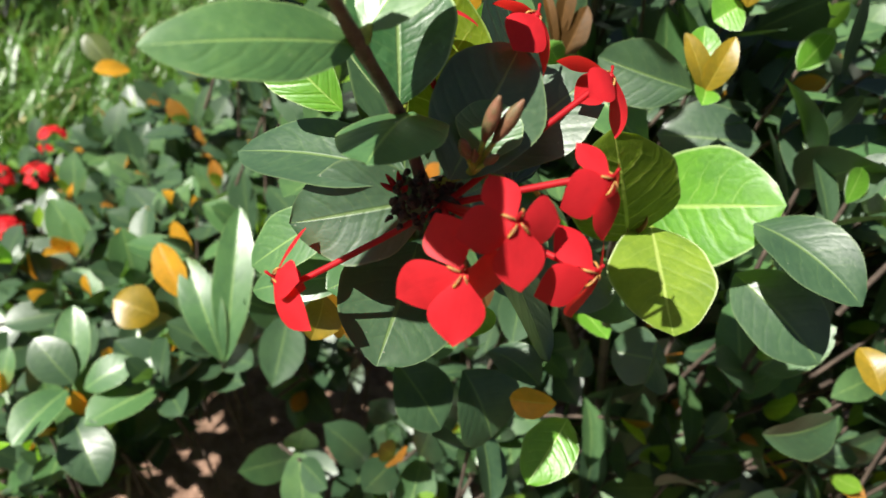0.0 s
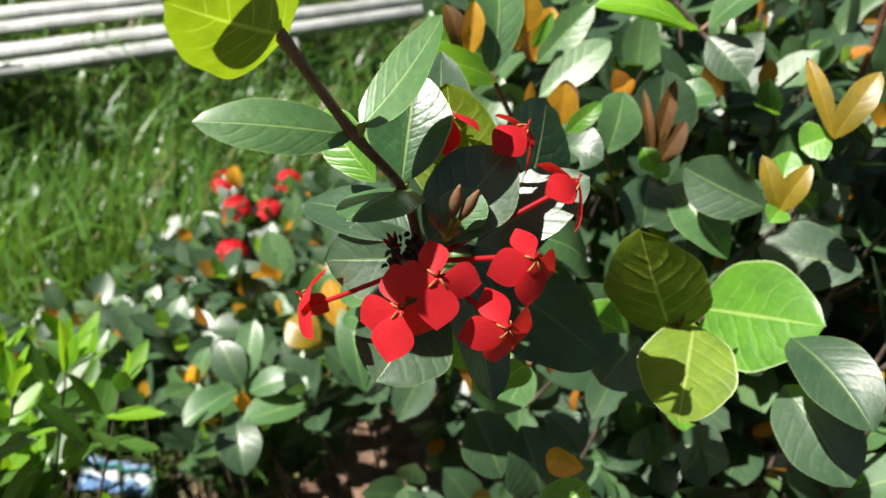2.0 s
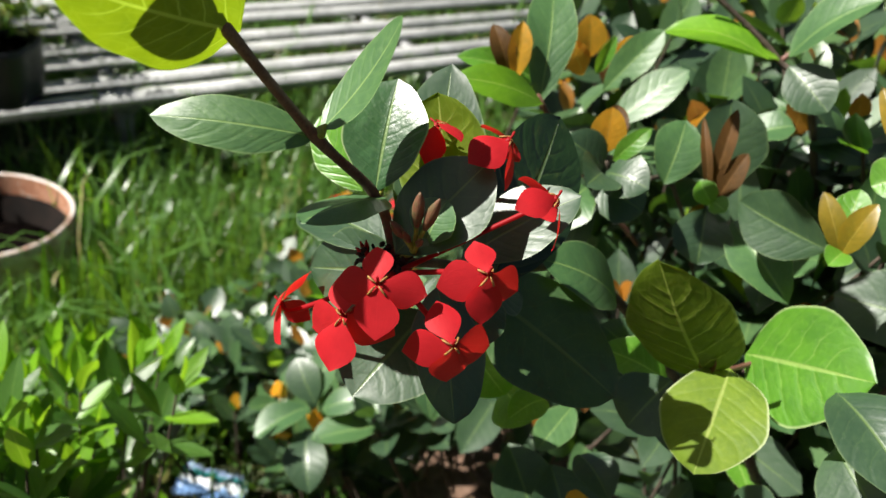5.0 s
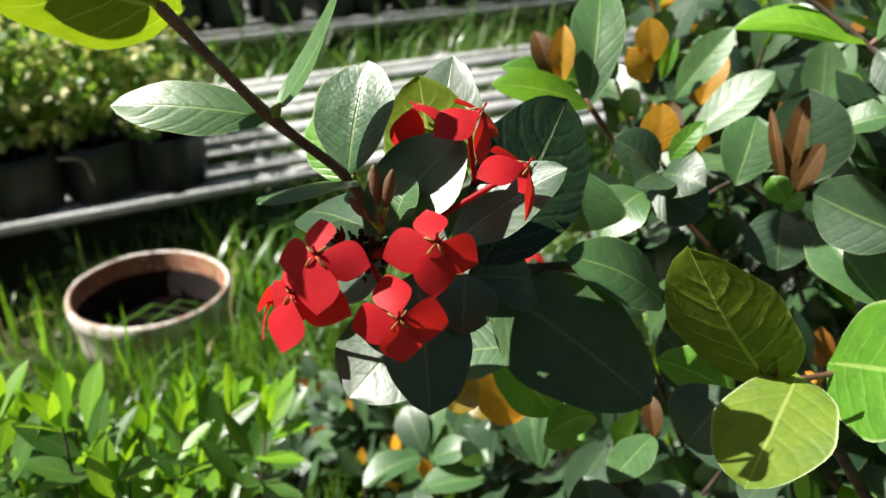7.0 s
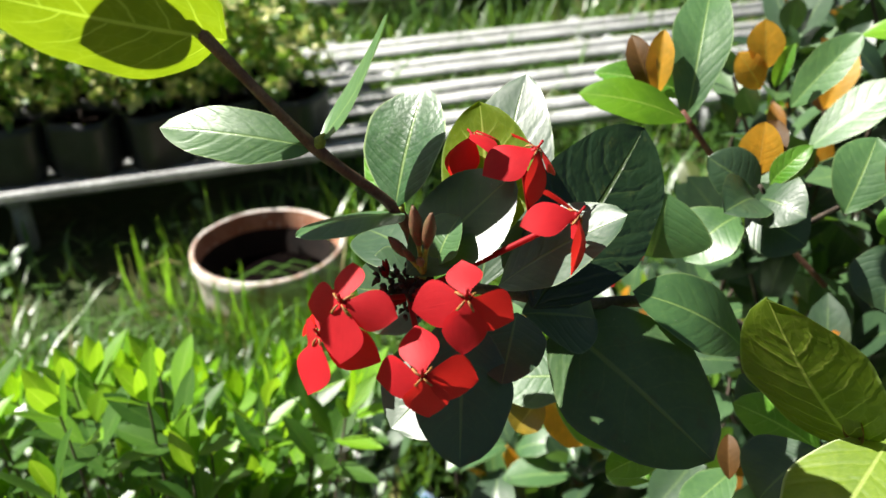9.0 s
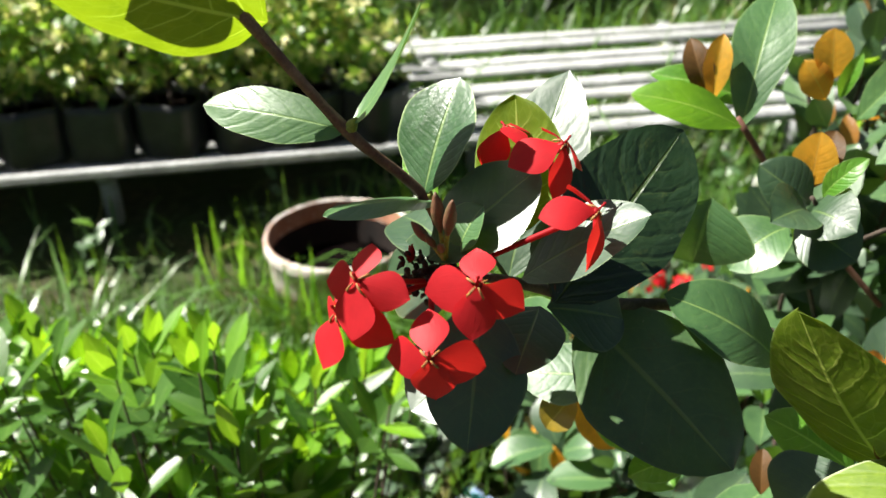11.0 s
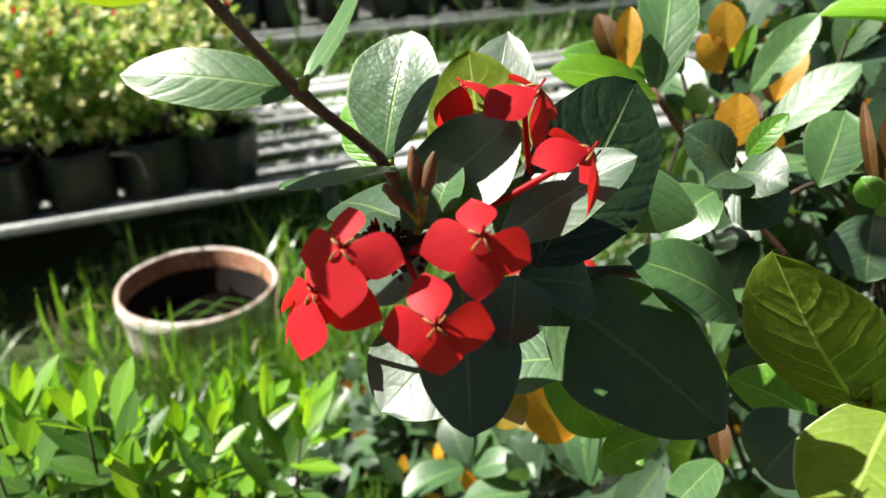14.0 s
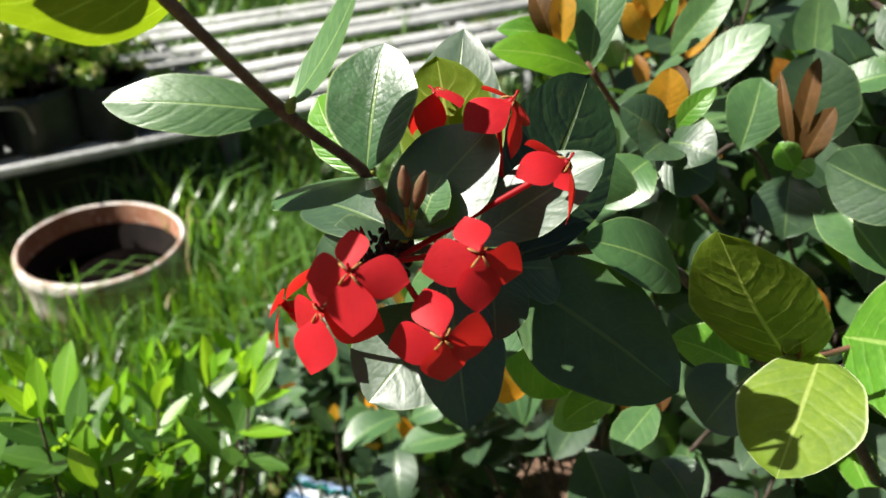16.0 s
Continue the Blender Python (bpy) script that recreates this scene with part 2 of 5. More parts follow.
def solid(name, colour, other, scale, rough=0.7, relief=0.3, distance=0.002, metal=0.0, lo=0.4, hi=0.65, gloss=0.5, spots=None):
    """A solid surface in two tones with grain and fine relief."""
    m, nt, p, out = material(name)
    pos = nt.nodes.new("ShaderNodeTexCoord").outputs["Object"]
    broad = noisy(nt, pos, scale, 5.0, 0.6)
    fine = noisy(nt, pos, scale * 9, 4.0, 0.6)
    base = blend(nt, ramp(nt, broad, lo, hi), colour, other)
    base = blend(nt, ramp(nt, fine, 0.35, 0.7), base, blend(nt, 1.0, base, (0.68, 0.68, 0.68), "MULTIPLY"))
    if spots:
        base = blend(nt, ramp(nt, noisy(nt, pos, scale * 3.1, 4.0), 0.6, 0.68), base, spots)
    nt.links.new(base, p.inputs["Base Color"])
    nt.links.new(maths(nt, "ADD", rough - 0.1, maths(nt, "MULTIPLY", fine, 0.2)), p.inputs["Roughness"])
    p.inputs["Metallic"].default_value = metal
    p.inputs["Specular IOR Level"].default_value = gloss
    bump = node(nt, "ShaderNodeBump", Strength=relief, Distance=distance, Height=maths(nt, "ADD", broad, maths(nt, "MULTIPLY", fine, 0.4)))
    nt.links.new(bump.outputs[0], p.inputs["Normal"])
    return m


bark = solid("bark", (0.13, 0.050, 0.034), (0.20, 0.10, 0.070), 110.0, rough=0.55, relief=0.5, distance=0.0008)
bark_old = solid("bark_old", (0.055, 0.038, 0.027), (0.11, 0.080, 0.060), 60.0, rough=0.8, relief=0.7)
green_stem = solid("green_stem", (0.16, 0.20, 0.04), (0.12, 0.10, 0.03), 200.0, rough=0.5)
stamen_yellow = solid("stamen_yellow", (0.36, 0.19, 0.04), (0.24, 0.10, 0.03), 500.0, rough=0.6)
dried = solid("dried", (0.022, 0.012, 0.012), (0.06, 0.025, 0.02), 300.0, rough=0.8, relief=0.8)
node_green = solid("node_green", (0.22, 0.26, 0.03), (0.34, 0.36, 0.04), 150.0, rough=0.45)
bud_brown = solid("bud_brown", (0.17, 0.075, 0.040), (0.11, 0.085, 0.035), 300.0, rough=0.55)
# darker than real soil, to pass for the shade inside the pot
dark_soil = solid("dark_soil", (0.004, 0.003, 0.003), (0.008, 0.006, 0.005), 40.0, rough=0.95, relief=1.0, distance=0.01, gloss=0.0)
clay = solid("clay", (0.36, 0.155, 0.085), (0.46, 0.24, 0.15), 14.0, rough=0.85, relief=0.3, spots=(0.52, 0.42, 0.34))
# near-black clay tone that paints the shade low inside the pot
shade_clay = solid("shade_clay", (0.008, 0.006, 0.005), (0.014, 0.009, 0.007), 25.0, rough=0.85, relief=0.4, gloss=0.2)
clay_white = solid("clay_white", (0.66, 0.61, 0.56), (0.40, 0.25, 0.18), 22.0, rough=0.9, relief=0.5, lo=0.42, hi=0.68, spots=(0.56, 0.51, 0.46))
black_plastic = solid("black_plastic", (0.026, 0.026, 0.029), (0.040, 0.040, 0.043), 20.0, rough=0.38, relief=0.4, distance=0.004)
slat_paint = solid("slat_paint", (0.66, 0.67, 0.66), (0.46, 0.47, 0.46), 9.0, rough=0.4, relief=0.2, gloss=0.6)
rail_grey = solid("rail_grey", (0.36, 0.37, 0.38), (0.25, 0.25, 0.26), 9.0, rough=0.5, relief=0.2)


# ---- builders ----
def finish(name, me, mats, smooth=True):
    for m in mats:
        me.materials.append(m)
    if smooth:
        me.polygons.foreach_set("use_smooth", [True] * len(me.polygons))
    me.update()
    return me


def empty(name, x, y, z):
    ob = new(name)
    ob.empty_display_size = 0.05
    ob.location = (x, y, z)
    return ob


def hang(ob, parent, m=None):
    """Parent ob, keeping the world pose m."""
    ob.parent = parent
    ob.matrix_world = m or Matrix()
    root = Matrix.Translation(parent.location) if parent.parent is None else Matrix.Translation(parent.parent.location) @ parent.matrix_basis
    ob.matrix_basis = root.inverted() @ (m or Matrix())
    return ob


def part(name, bm, mat, parent, label="", m=None, smooth=True):
    me = bpy.data.meshes.new(name)
    bm.to_mesh(me)
    bm.free()
    finish(name, me, [mat], smooth)
    ob = hang(new(name, me), parent, m)
    if label:
        ob["label"] = label
    return ob


def outline(v, obov, blunt=0.62):
    """Half width along a leaf, 1 at its widest; the greater blunt, the more pointed its ends."""
    return np.maximum(np.sin(np.pi * np.clip(v, 0, 1) ** obov), 0.0) ** blunt


def blade_grid(nu, nv, fold, arch, obov, wave, seed, blunt=0.62):
    """Unit leaf: base at the origin, +Y along it, +Z its face. Points and uv in a grid."""
    rng = np.random.RandomState(seed)
    v = np.linspace(0, 1, nv + 1) ** 0.9
    u = np.linspace(-1, 1, nu + 1)
    V, U = np.meshgrid(v, u, indexing="ij")
    W = np.maximum(outline(V, obov, blunt), 0.03 * (1 - V)) * 0.5
    ph, k = rng.uniform(0, 6.3), rng.uniform(5, 9)
    W = W * (1 + 0.03 * np.sin(k * V * 2 + ph + np.sign(U)))
    X = U * W
    Z = fold * np.abs(X) + wave * np.abs(U) ** 2 * np.sin(k * V + ph + U)
    bow = arch * 4 * V * (1 - V)
    return X, V, Z, bow, U


def blade_mesh(name, length, width, mat, fold=0.12, arch=0.06, obov=1.15, nu=10, nv=16, wave=0.012, seed=0, blunt=0.62):
    X, V, Z, bow, U = blade_grid(nu, nv, fold, arch, obov, wave, seed, blunt)
    P = np.stack([X * width, V * length, Z * width + bow * length], -1).reshape(-1, 3)
    me = bpy.data.meshes.new(name)
    idx = np.arange((nu + 1) * (nv + 1)).reshape(nv + 1, nu + 1)
    faces = np.stack([idx[:-1, :-1], idx[:-1, 1:], idx[1:, 1:], idx[1:, :-1]], -1).reshape(-1, 4)
    me.from_pydata(P.tolist(), [], faces.tolist())
    uv = me.uv_layers.new(name="UVMap")
    T = np.stack([U * 0.5 + 0.5, V], -1).reshape(-1, 2)
    uv.data.foreach_set("uv", T[faces.reshape(-1)].ravel().astype(np.float32))
    return finish(name, me, [mat])


def axes(base, tip, facing):
    """A frame at base with +Y to tip and +Z as near to facing as can be."""
    b, y = Vector(base), (Vector(tip) - Vector(base)).normalized()
    z = Vector(facing)
    z = (z - y * z.dot(y)).normalized()
    x = y.cross(z)
    return Matrix(((x.x, y.x, z.x, b.x), (x.y, y.y, z.y, b.y), (x.z, y.z, z.z, b.z), (0, 0, 0, 1)))


leaf_count = 0


def leaf(plant, base, tip, width, facing, mat, fold=0.2, arch=0.06, obov=1.15, name="leaf"):
    global leaf_count
    leaf_count += 1
    length = (Vector(tip) - Vector(base)).length
    rng = random.Random(leaf_count)
    if arch == 0.06:
        arch, fold = rng.uniform(0.03, 0.17), fold * rng.uniform(0.8, 1.8)
    me = blade_mesh(name, length, width, mat, fold, arch, obov, wave=rng.uniform(0.012, 0.03), seed=leaf_count)
    return hang(new(name, me), plant, axes(base, tip, facing))


def tube_bm(points, radii, sides=8):
    """A tapered tube along points."""
    bm = bmesh.new()
    pts = [Vector(p) for p in points]
    rings = []
    for k, p in enumerate(pts):
        d = (pts[min(k + 1, len(pts) - 1)] - pts[max(k - 1, 0)]).normalized()
        side = d.orthogonal().normalized() if k == 0 else (rings_side - d * rings_side.dot(d)).normalized()
        rings_side = side
        other = d.cross(side)
        rings.append([bm.verts.new(p + (side * math.cos(a) + other * math.sin(a)) * radii[k]) for a in [6.28318 * j / sides for j in range(sides)]])
    for a, b in zip(rings, rings[1:]):
        for j in range(sides):
            bm.faces.new((a[j], a[(j + 1) % sides], b[(j + 1) % sides], b[j]))
    bm.faces.new(rings[0][::-1])
    bm.faces.new(rings[-1])
    return bm


def smooth_path(points, steps=6):
    """A curve through the points."""
    p = [Vector(q) for q in points]
    p = [p[0] * 2 - p[1], *p, p[-1] * 2 - p[-2]]
    out = []
    for k in range(1, len(p) - 2):
        for s in range(steps):
            t = s / steps
            out.append(0.5 * (2 * p[k] + (p[k + 1] - p[k - 1]) * t + (2 * p[k - 1] - 5 * p[k] + 4 * p[k + 1] - p[k + 2]) * t * t
                              + (3 * p[k] - p[k - 1] - 3 * p[k + 1] + p[k + 2]) * t ** 3))
    return out + [p[-2]]


class Heap:
    """Many small blades gathered into one mesh."""

    def __init__(self, nu=2, nv=4, blunt=0.62):
        self.nu, self.nv, self.blunt, self.rows = nu, nv, blunt, []

    def add(self, base, tip, facing, width, slot=0, fold=0.15, arch=0.06):
        self.rows.append((*base, *tip, *facing, width, slot, fold, arch))

    def pick(self, plant, near, count, mats, name="leaf"):
        """Hang the count leaves nearest to a point on the plant as leaves of their own, and keep the rest."""
        self.rows.sort(key=lambda q: (q[0] - near[0]) ** 2 + (q[1] - near[1]) ** 2 + (q[2] - near[2]) ** 2)
        shapes = {}
        for q in self.rows[:count]:
            slot, kind = int(q[10]), int(q[9] * 1e5) % 3
            if (slot, kind) not in shapes:
                shapes[slot, kind] = blade_mesh(name, 1.0, 1.0, mats[slot], 0.1 + 0.08 * kind, 0.03 * kind, 1.0 + 0.08 * kind, 4, 8, 0.02, 50 + kind, self.blunt)
            base, tip = Vector(q[0:3]), Vector(q[3:6])
            m = axes(base, tip, q[6:9]) @ Matrix.Diagonal((q[9], (tip - base).length, q[9], 1))
            hang(new(name, shapes[slot, kind]), plant, m)
        self.rows = self.rows[count:]

    def mesh(self, name, mats, obov=1.1, sharp=False):
        R = np.array(self.rows, float)
        n, nu, nv = len(R), self.nu, self.nv
        v, u = np.linspace(0, 1, nv + 1), np.linspace(-1, 1, nu + 1)
        V, U = np.meshgrid(v, u, indexing="ij")
        half = (1 - V ** 1.6) * 0.5 + 0.01 if sharp else np.maximum(outline(V, obov, self.blunt) * 0.5, 0.02)
        b, t, z = R[:, 0:3], R[:, 3:6], R[:, 6:9]
        y = t - b
        ln = np.linalg.norm(y, axis=1, keepdims=True)
        y = y / ln
        z = z - y * (z * y).sum(1, keepdims=True)
        z = z / np.maximum(np.linalg.norm(z, axis=1, keepdims=True), 1e-6)
        x = np.cross(y, z)
        X = (U * half)[None] * R[:, 9, None, None]
        Y = V[None] * ln[:, :, None]
        Z = np.abs(X) * R[:, 11, None, None] + (4 * V * (1 - V))[None] * R[:, 12, None, None] * ln[:, :, None]
        P = b[:, None, None] + X[..., None] * x[:, None, None] + Y[..., None] * y[:, None, None] + Z[..., None] * z[:, None, None]
        per = (nu + 1) * (nv + 1)
        idx = np.arange(per).reshape(nv + 1, nu + 1)
        face = np.stack([idx[:-1, :-1], idx[:-1, 1:], idx[1:, 1:], idx[1:, :-1]], -1).reshape(-1, 4)
        faces = (face[None] + np.arange(n)[:, None, None] * per).reshape(-1, 4)
        me = bpy.data.meshes.new(name)
        me.vertices.add(n * per)
        me.vertices.foreach_set("co", P.reshape(-1).astype(np.float32))
        me.loops.add(faces.size)
        me.loops.foreach_set("vertex_index", faces.reshape(-1).astype(np.int32))
        me.polygons.add(len(faces))
        me.polygons.foreach_set("loop_start", np.arange(0, faces.size, 4, dtype=np.int32))
        uv = me.uv_layers.new(name="UVMap")
        T = np.stack([U * 0.5 + 0.5, V], -1).reshape(-1, 2)
        uv.data.foreach_set("uv", T[(faces % per).reshape(-1)].ravel().astype(np.float32))
        for m in mats:
            me.materials.append(m)
        me.polygons.foreach_set("material_index", np.repeat(R[:, 10].astype(np.int32), len(face)))
        me.polygons.foreach_set("use_smooth", np.ones(len(faces), dtype=bool))
        me.update(calc_edges=True)
        return me


def box_bm(bm, sx, sy, sz, m, bevel=0.0):
    r = bmesh.ops.create_cube(bm, size=1.0, matrix=m @ Matrix.Diagonal((sx, sy, sz, 1)))
    if bevel:
        edges = {e for f in r["verts"] for e in f.link_edges}
        bmesh.ops.bevel(bm, geom=list(edges), offset=bevel, segments=2, affect="EDGES")
    return bm


def lathe_bm(profile, sides=48, wobble=0.0, caps=True):
    bm = bmesh.new()
    rings = []
    for r, z in profile:
        rings.append([bm.verts.new(((r + wobble * noise.noise((math.cos(a) * 2, math.sin(a) * 2, z * 9))) * math.cos(a),
                                    (r + wobble * noise.noise((math.cos(a) * 2, math.sin(a) * 2, z * 9))) * math.sin(a), z))
                      for a in [6.28318 * j / sides for j in range(sides)]])
    for a, b in zip(rings, rings[1:]):
        for j in range(sides):
            bm.faces.new((a[j], a[(j + 1) % sides], b[(j + 1) % sides], b[j]))
    if caps:
        bm.faces.new(rings[0][::-1])
        bm.faces.new(rings[-1])
    return bm


# ---- ground ----
def earth():
    """Bare reddish soil round the shrubs, giving way to dark thatch under the grass."""
    m, nt, p, out = material("earth")
    pos = nt.nodes.new("ShaderNodeTexCoord").outputs["Object"]
    sep = node(nt, "ShaderNodeSeparateXYZ", Vector=pos)
    broad, fine, grit = noisy(nt, pos, 3.0, 5.0), noisy(nt, pos, 30.0, 5.0, 0.65), noisy(nt, pos, 170.0, 3.0)
    bare = maths(nt, "ADD", sep.outputs[0], maths(nt, "MULTIPLY", maths(nt, "SUBTRACT", broad, 0.5), 0.8))
    soil_tone = blend(nt, ramp(nt, fine, 0.35, 0.65), (0.13, 0.078, 0.053), (0.25, 0.155, 0.11))
    soil_tone = blend(nt, ramp(nt, grit, 0.55, 0.7), soil_tone, (0.31, 0.21, 0.16))
    # thatch tone lowered to stand in for shade deep in the grass
    thatch = blend(nt, ramp(nt, fine, 0.4, 0.65), (0.030, 0.036, 0.014), (0.07, 0.062, 0.030))
    dx, dy = maths(nt, "SUBTRACT", sep.outputs[0], 0.3), maths(nt, "SUBTRACT", sep.outputs[1], 0.75)
    away = maths(nt, "SQRT", maths(nt, "ADD", maths(nt, "MULTIPLY", dx, dx), maths(nt, "MULTIPLY", dy, dy)))
    away = maths(nt, "ADD", away, maths(nt, "MULTIPLY", maths(nt, "SUBTRACT", broad, 0.5), 0.9))
    bed = maths(nt, "MULTIPLY", ramp(nt, bare, -0.55, -0.25), ramp(nt, away, 1.5, 1.1))
    thatch = blend(nt, ramp(nt, broad, 0.35, 0.65), thatch, (0.032, 0.050, 0.016))
    nt.links.new(blend(nt, bed, thatch, soil_tone), p.inputs["Base Color"])
    p.inputs["Roughness"].default_value = 0.95
    p.inputs["Specular IOR Level"].default_value = 0.2
    bump = node(nt, "ShaderNodeBump", Strength=1.0, Distance=0.015, Height=maths(nt, "ADD", fine, maths(nt, "MULTIPLY", grit, 0.3)))
    nt.links.new(bump.outputs[0], p.inputs["Normal"])
    return m


def ground_sheet():
    n = 160
    c = np.linspace(-1, 1, n + 1)
    g = np.sign(c) * (np.abs(c) * 2.5 + np.abs(c) ** 9 * 400)
    X, Y = np.meshgrid(g - 0.5, g + 1.3, indexing="ij")
    Z = np.array([[0.035 * noise.noise((x * 1.7, y * 1.7, 0.0)) + 0.012 * noise.noise((x * 9, y * 9, 3.0)) - 0.02 if abs(x) + abs(y) < 12 else -0.02
                   for x, y in zip(rx, ry)] for rx, ry in zip(X, Y)])
    idx = np.arange((n + 1) ** 2).reshape(n + 1, n + 1)
    faces = np.stack([idx[:-1, :-1], idx[1:, :-1], idx[1:, 1:], idx[:-1, 1:]], -1).reshape(-1, 4)
    me = bpy.data.meshes.new("ground")
    me.from_pydata(np.stack([X, Y, Z], -1).reshape(-1, 3).tolist(), [], faces.tolist())
    finish("ground", me, [earth()])
    return tagged(new("ground", me), "bare reddish-brown soil bed amid rough grass", "ground", kind="structure")


ground = ground_sheet()

# bench line: front edge through BENCH_P along BENCH_D, the bench reaching back along BENCH_N
BENCH_P, BENCH_D, BENCH_N, BENCH_Z = Vector((-1.72, 1.42, 0)), Vector((0.42, 0.907, 0)).normalized(), Vector((-0.907, 0.42, 0)).normalized(), 0.20
POT = Vector((-1.418, 0.979, 0))


def along(s, d, z=0.0):
    return BENCH_P + BENCH_D * s + BENCH_N * d + Vector((0, 0, z))


def grass():
    rng = np.random.RandomState(5)
    heap = Heap(1, 3)
    n = 0
    while n < 34000:
        x, y = rng.uniform(-5.5, 0.3), rng.uniform(-0.3, 7.5)
        dist = math.hypot(x - 0.2, y)
        if rng.rand() > min(1.0, 2.2 / (dist * dist)):
            continue
        if (x > -0.35 and y < 1.4) or math.hypot(x + 0.53, y - 0.73) < 0.14:
            continue
        if x > -0.75 and rng.rand() < 0.75 and y < 1.5:
            continue
        if (x - POT.x) ** 2 + (y - POT.y) ** 2 < 0.21 ** 2 or (x - POT.x - 0.16) ** 2 + (y - POT.y + 0.09) ** 2 < 0.09 ** 2:
            continue
        q = Vector((x, y, 0)) - BENCH_P
        d, s = q.dot(BENCH_N), q.dot(BENCH_D)
        under = 0.0 < d < 1.0
        if under and (s < 0 or rng.rand() < 0.5):
            continue
        if -0.6 < d < 0.0 and s < 0.5 and rng.rand() < (0.88 if s < -0.4 else 0.30):
            continue
        clump = noise.noise((x * 2.3, y * 2.3, 1.0))
        h = (0.07 + 0.12 * rng.rand() ** 2) * (1 + 0.8 * clump)
        if 1.0 < d < 1.8:
            h *= 1.7
        if under:
            h = max(h, 0.16) * rng.uniform(0.9, 1.5)
        a = rng.uniform(0, 6.283)
        lean = rng.uniform(0.3, 1.7) * h
        z0 = -0.02
        if math.hypot(x + math.cos(a) * lean - POT.x, y + math.sin(a) * lean - POT.y) < 0.20:
            continue
        heap.add((x, y, z0), (x + math.cos(a) * lean, y + math.sin(a) * lean, z0 + h), (math.cos(a), math.sin(a), 0.9 if rng.rand() < 0.5 else -0.4),
                 rng.choice((0.005, 0.008, 0.011, 0.016)), 1 if rng.rand() < 0.05 else 0, 0.3, rng.uniform(0.08, 0.42))
        n += 1
    for k in range(300):
        a = rng.uniform(0, 6.283) if k < 130 else rng.normal(-0.55, 0.75)
        d = rng.uniform(0.195, 0.33)
        x, y = POT.x + math.cos(a) * d, POT.y + math.sin(a) * d
        h = rng.uniform(0.05, 0.15) if k < 130 else rng.uniform(0.07, 0.19)
        b = a + rng.normal(0, 0.7)
        heap.add((x, y, -0.02), (x + math.cos(b) * h * 0.45, y + math.sin(b) * h * 0.45, h), (math.cos(b), math.sin(b), rng.uniform(-0.3, 0.6)), rng.uniform(0.007, 0.014), 1 if rng.rand() < 0.06 else 0, 0.3, rng.uniform(0.08, 0.25))
    for k in range(900):
        a, d = rng.uniform(-0.4, 1.2), rng.uniform(0.24, 0.75)
        x, y = POT.x + math.cos(a) * d, POT.y + math.sin(a) * d
        h, b = rng.uniform(0.08, 0.24), a + rng.normal(0, 0.8)
        heap.add((x, y, -0.02), (x + math.cos(b) * h * 0.6, y + math.sin(b) * h * 0.6, h), (math.cos(b), math.sin(b), 0.8), rng.uniform(0.007, 0.015), 1 if rng.rand() < 0.05 else 0, 0.3, rng.uniform(0.1, 0.35))
    for k in range(70):
        a, d = rng.normal(-0.45, 0.9) if k < 45 else rng.uniform(0, 6.283), rng.uniform(0.21, 0.36)
        x, y = POT.x + math.cos(a) * d, POT.y + math.sin(a) * d
        h, b = rng.uniform(0.10, 0.24), rng.uniform(0, 6.283)
        heap.add((x, y, -0.02), (x + math.cos(b) * h * 0.22, y + math.sin(b) * h * 0.22, h), (math.cos(b), math.sin(b), 0.3), rng.uniform(0.010, 0.017), 2, 0.3, rng.uniform(0.02, 0.12))
    n = 0
    while n < 26000:
        x, y = rng.uniform(-6.5, 6.0), rng.uniform(-5.0, 7.5)
        if (-5.5 < x < 0.3 and y > -0.3) or math.hypot(x - 0.3, (y - 0.75) * 1.1) < 1.25 + 0.3 * noise.noise((x * 2, y * 2, 8.0)):
            continue
        a, h = rng.uniform(0, 6.283), (0.08 + 0.14 * rng.rand() ** 2) * (1 + 0.7 * noise.noise((x * 2.3, y * 2.3, 1.0)))
        lean = rng.uniform(0.3, 1.7) * h
        heap.add((x, y, -0.02), (x + math.cos(a) * lean, y + math.sin(a) * lean, h), (math.cos(a), math.sin(a), 0.9), rng.uniform(0.012, 0.026), 1 if rng.rand() < 0.03 else 0, 0.3, 0.2)
        n += 1
    weeds = Heap(2, 3)
    for k in range(900):
        x, y = rng.uniform(-3.2, -0.2), rng.uniform(0.2, 4.5)
        q = Vector((x, y, 0)) - BENCH_P
        if rng.rand() > min(1.0, 2.0 / (x * x + y * y)) or (x - POT.x) ** 2 + (y - POT.y) ** 2 < 0.34 ** 2 or 0 < q.dot(BENCH_N) < 1 or (x > -0.8 and y < 1.6):
            continue
        if -0.8 < q.dot(BENCH_N) < 0.0 and rng.rand() < 0.65:
            continue
        h = rng.uniform(0.04, 0.16)
        for j in range(rng.randint(4, 9)):
            a, up = rng.uniform(0, 6.283), rng.uniform(-0.2, 0.8)
            d = Vector((math.cos(a), math.sin(a), up)).normalized()
            c = Vector((x, y, h * rng.uniform(0.4, 1.0)))
            ln = rng.uniform(0.03, 0.065)
            weeds.add(c, c + d * ln, Vector((-d.x * up, -d.y * up, 1.0)), ln * rng.uniform(0.35, 0.6), 1 if rng.rand() < 0.12 else 0, 0.2, 0.1)
    wob = new("weeds", weeds.mesh("weeds", [MASS[1], MASS[3]]))
    tagged(wob, "broad-leaved green weeds growing among the grass", "weeds", kind="stuff")
    ob = new("grass", heap.mesh("grass", [GRASS, DRY_GRASS, BACKLIT_GRASS], sharp=True))
    tagged(ob, "long unkempt green grass with a few dry blades", "grass", kind="stuff")


grass()


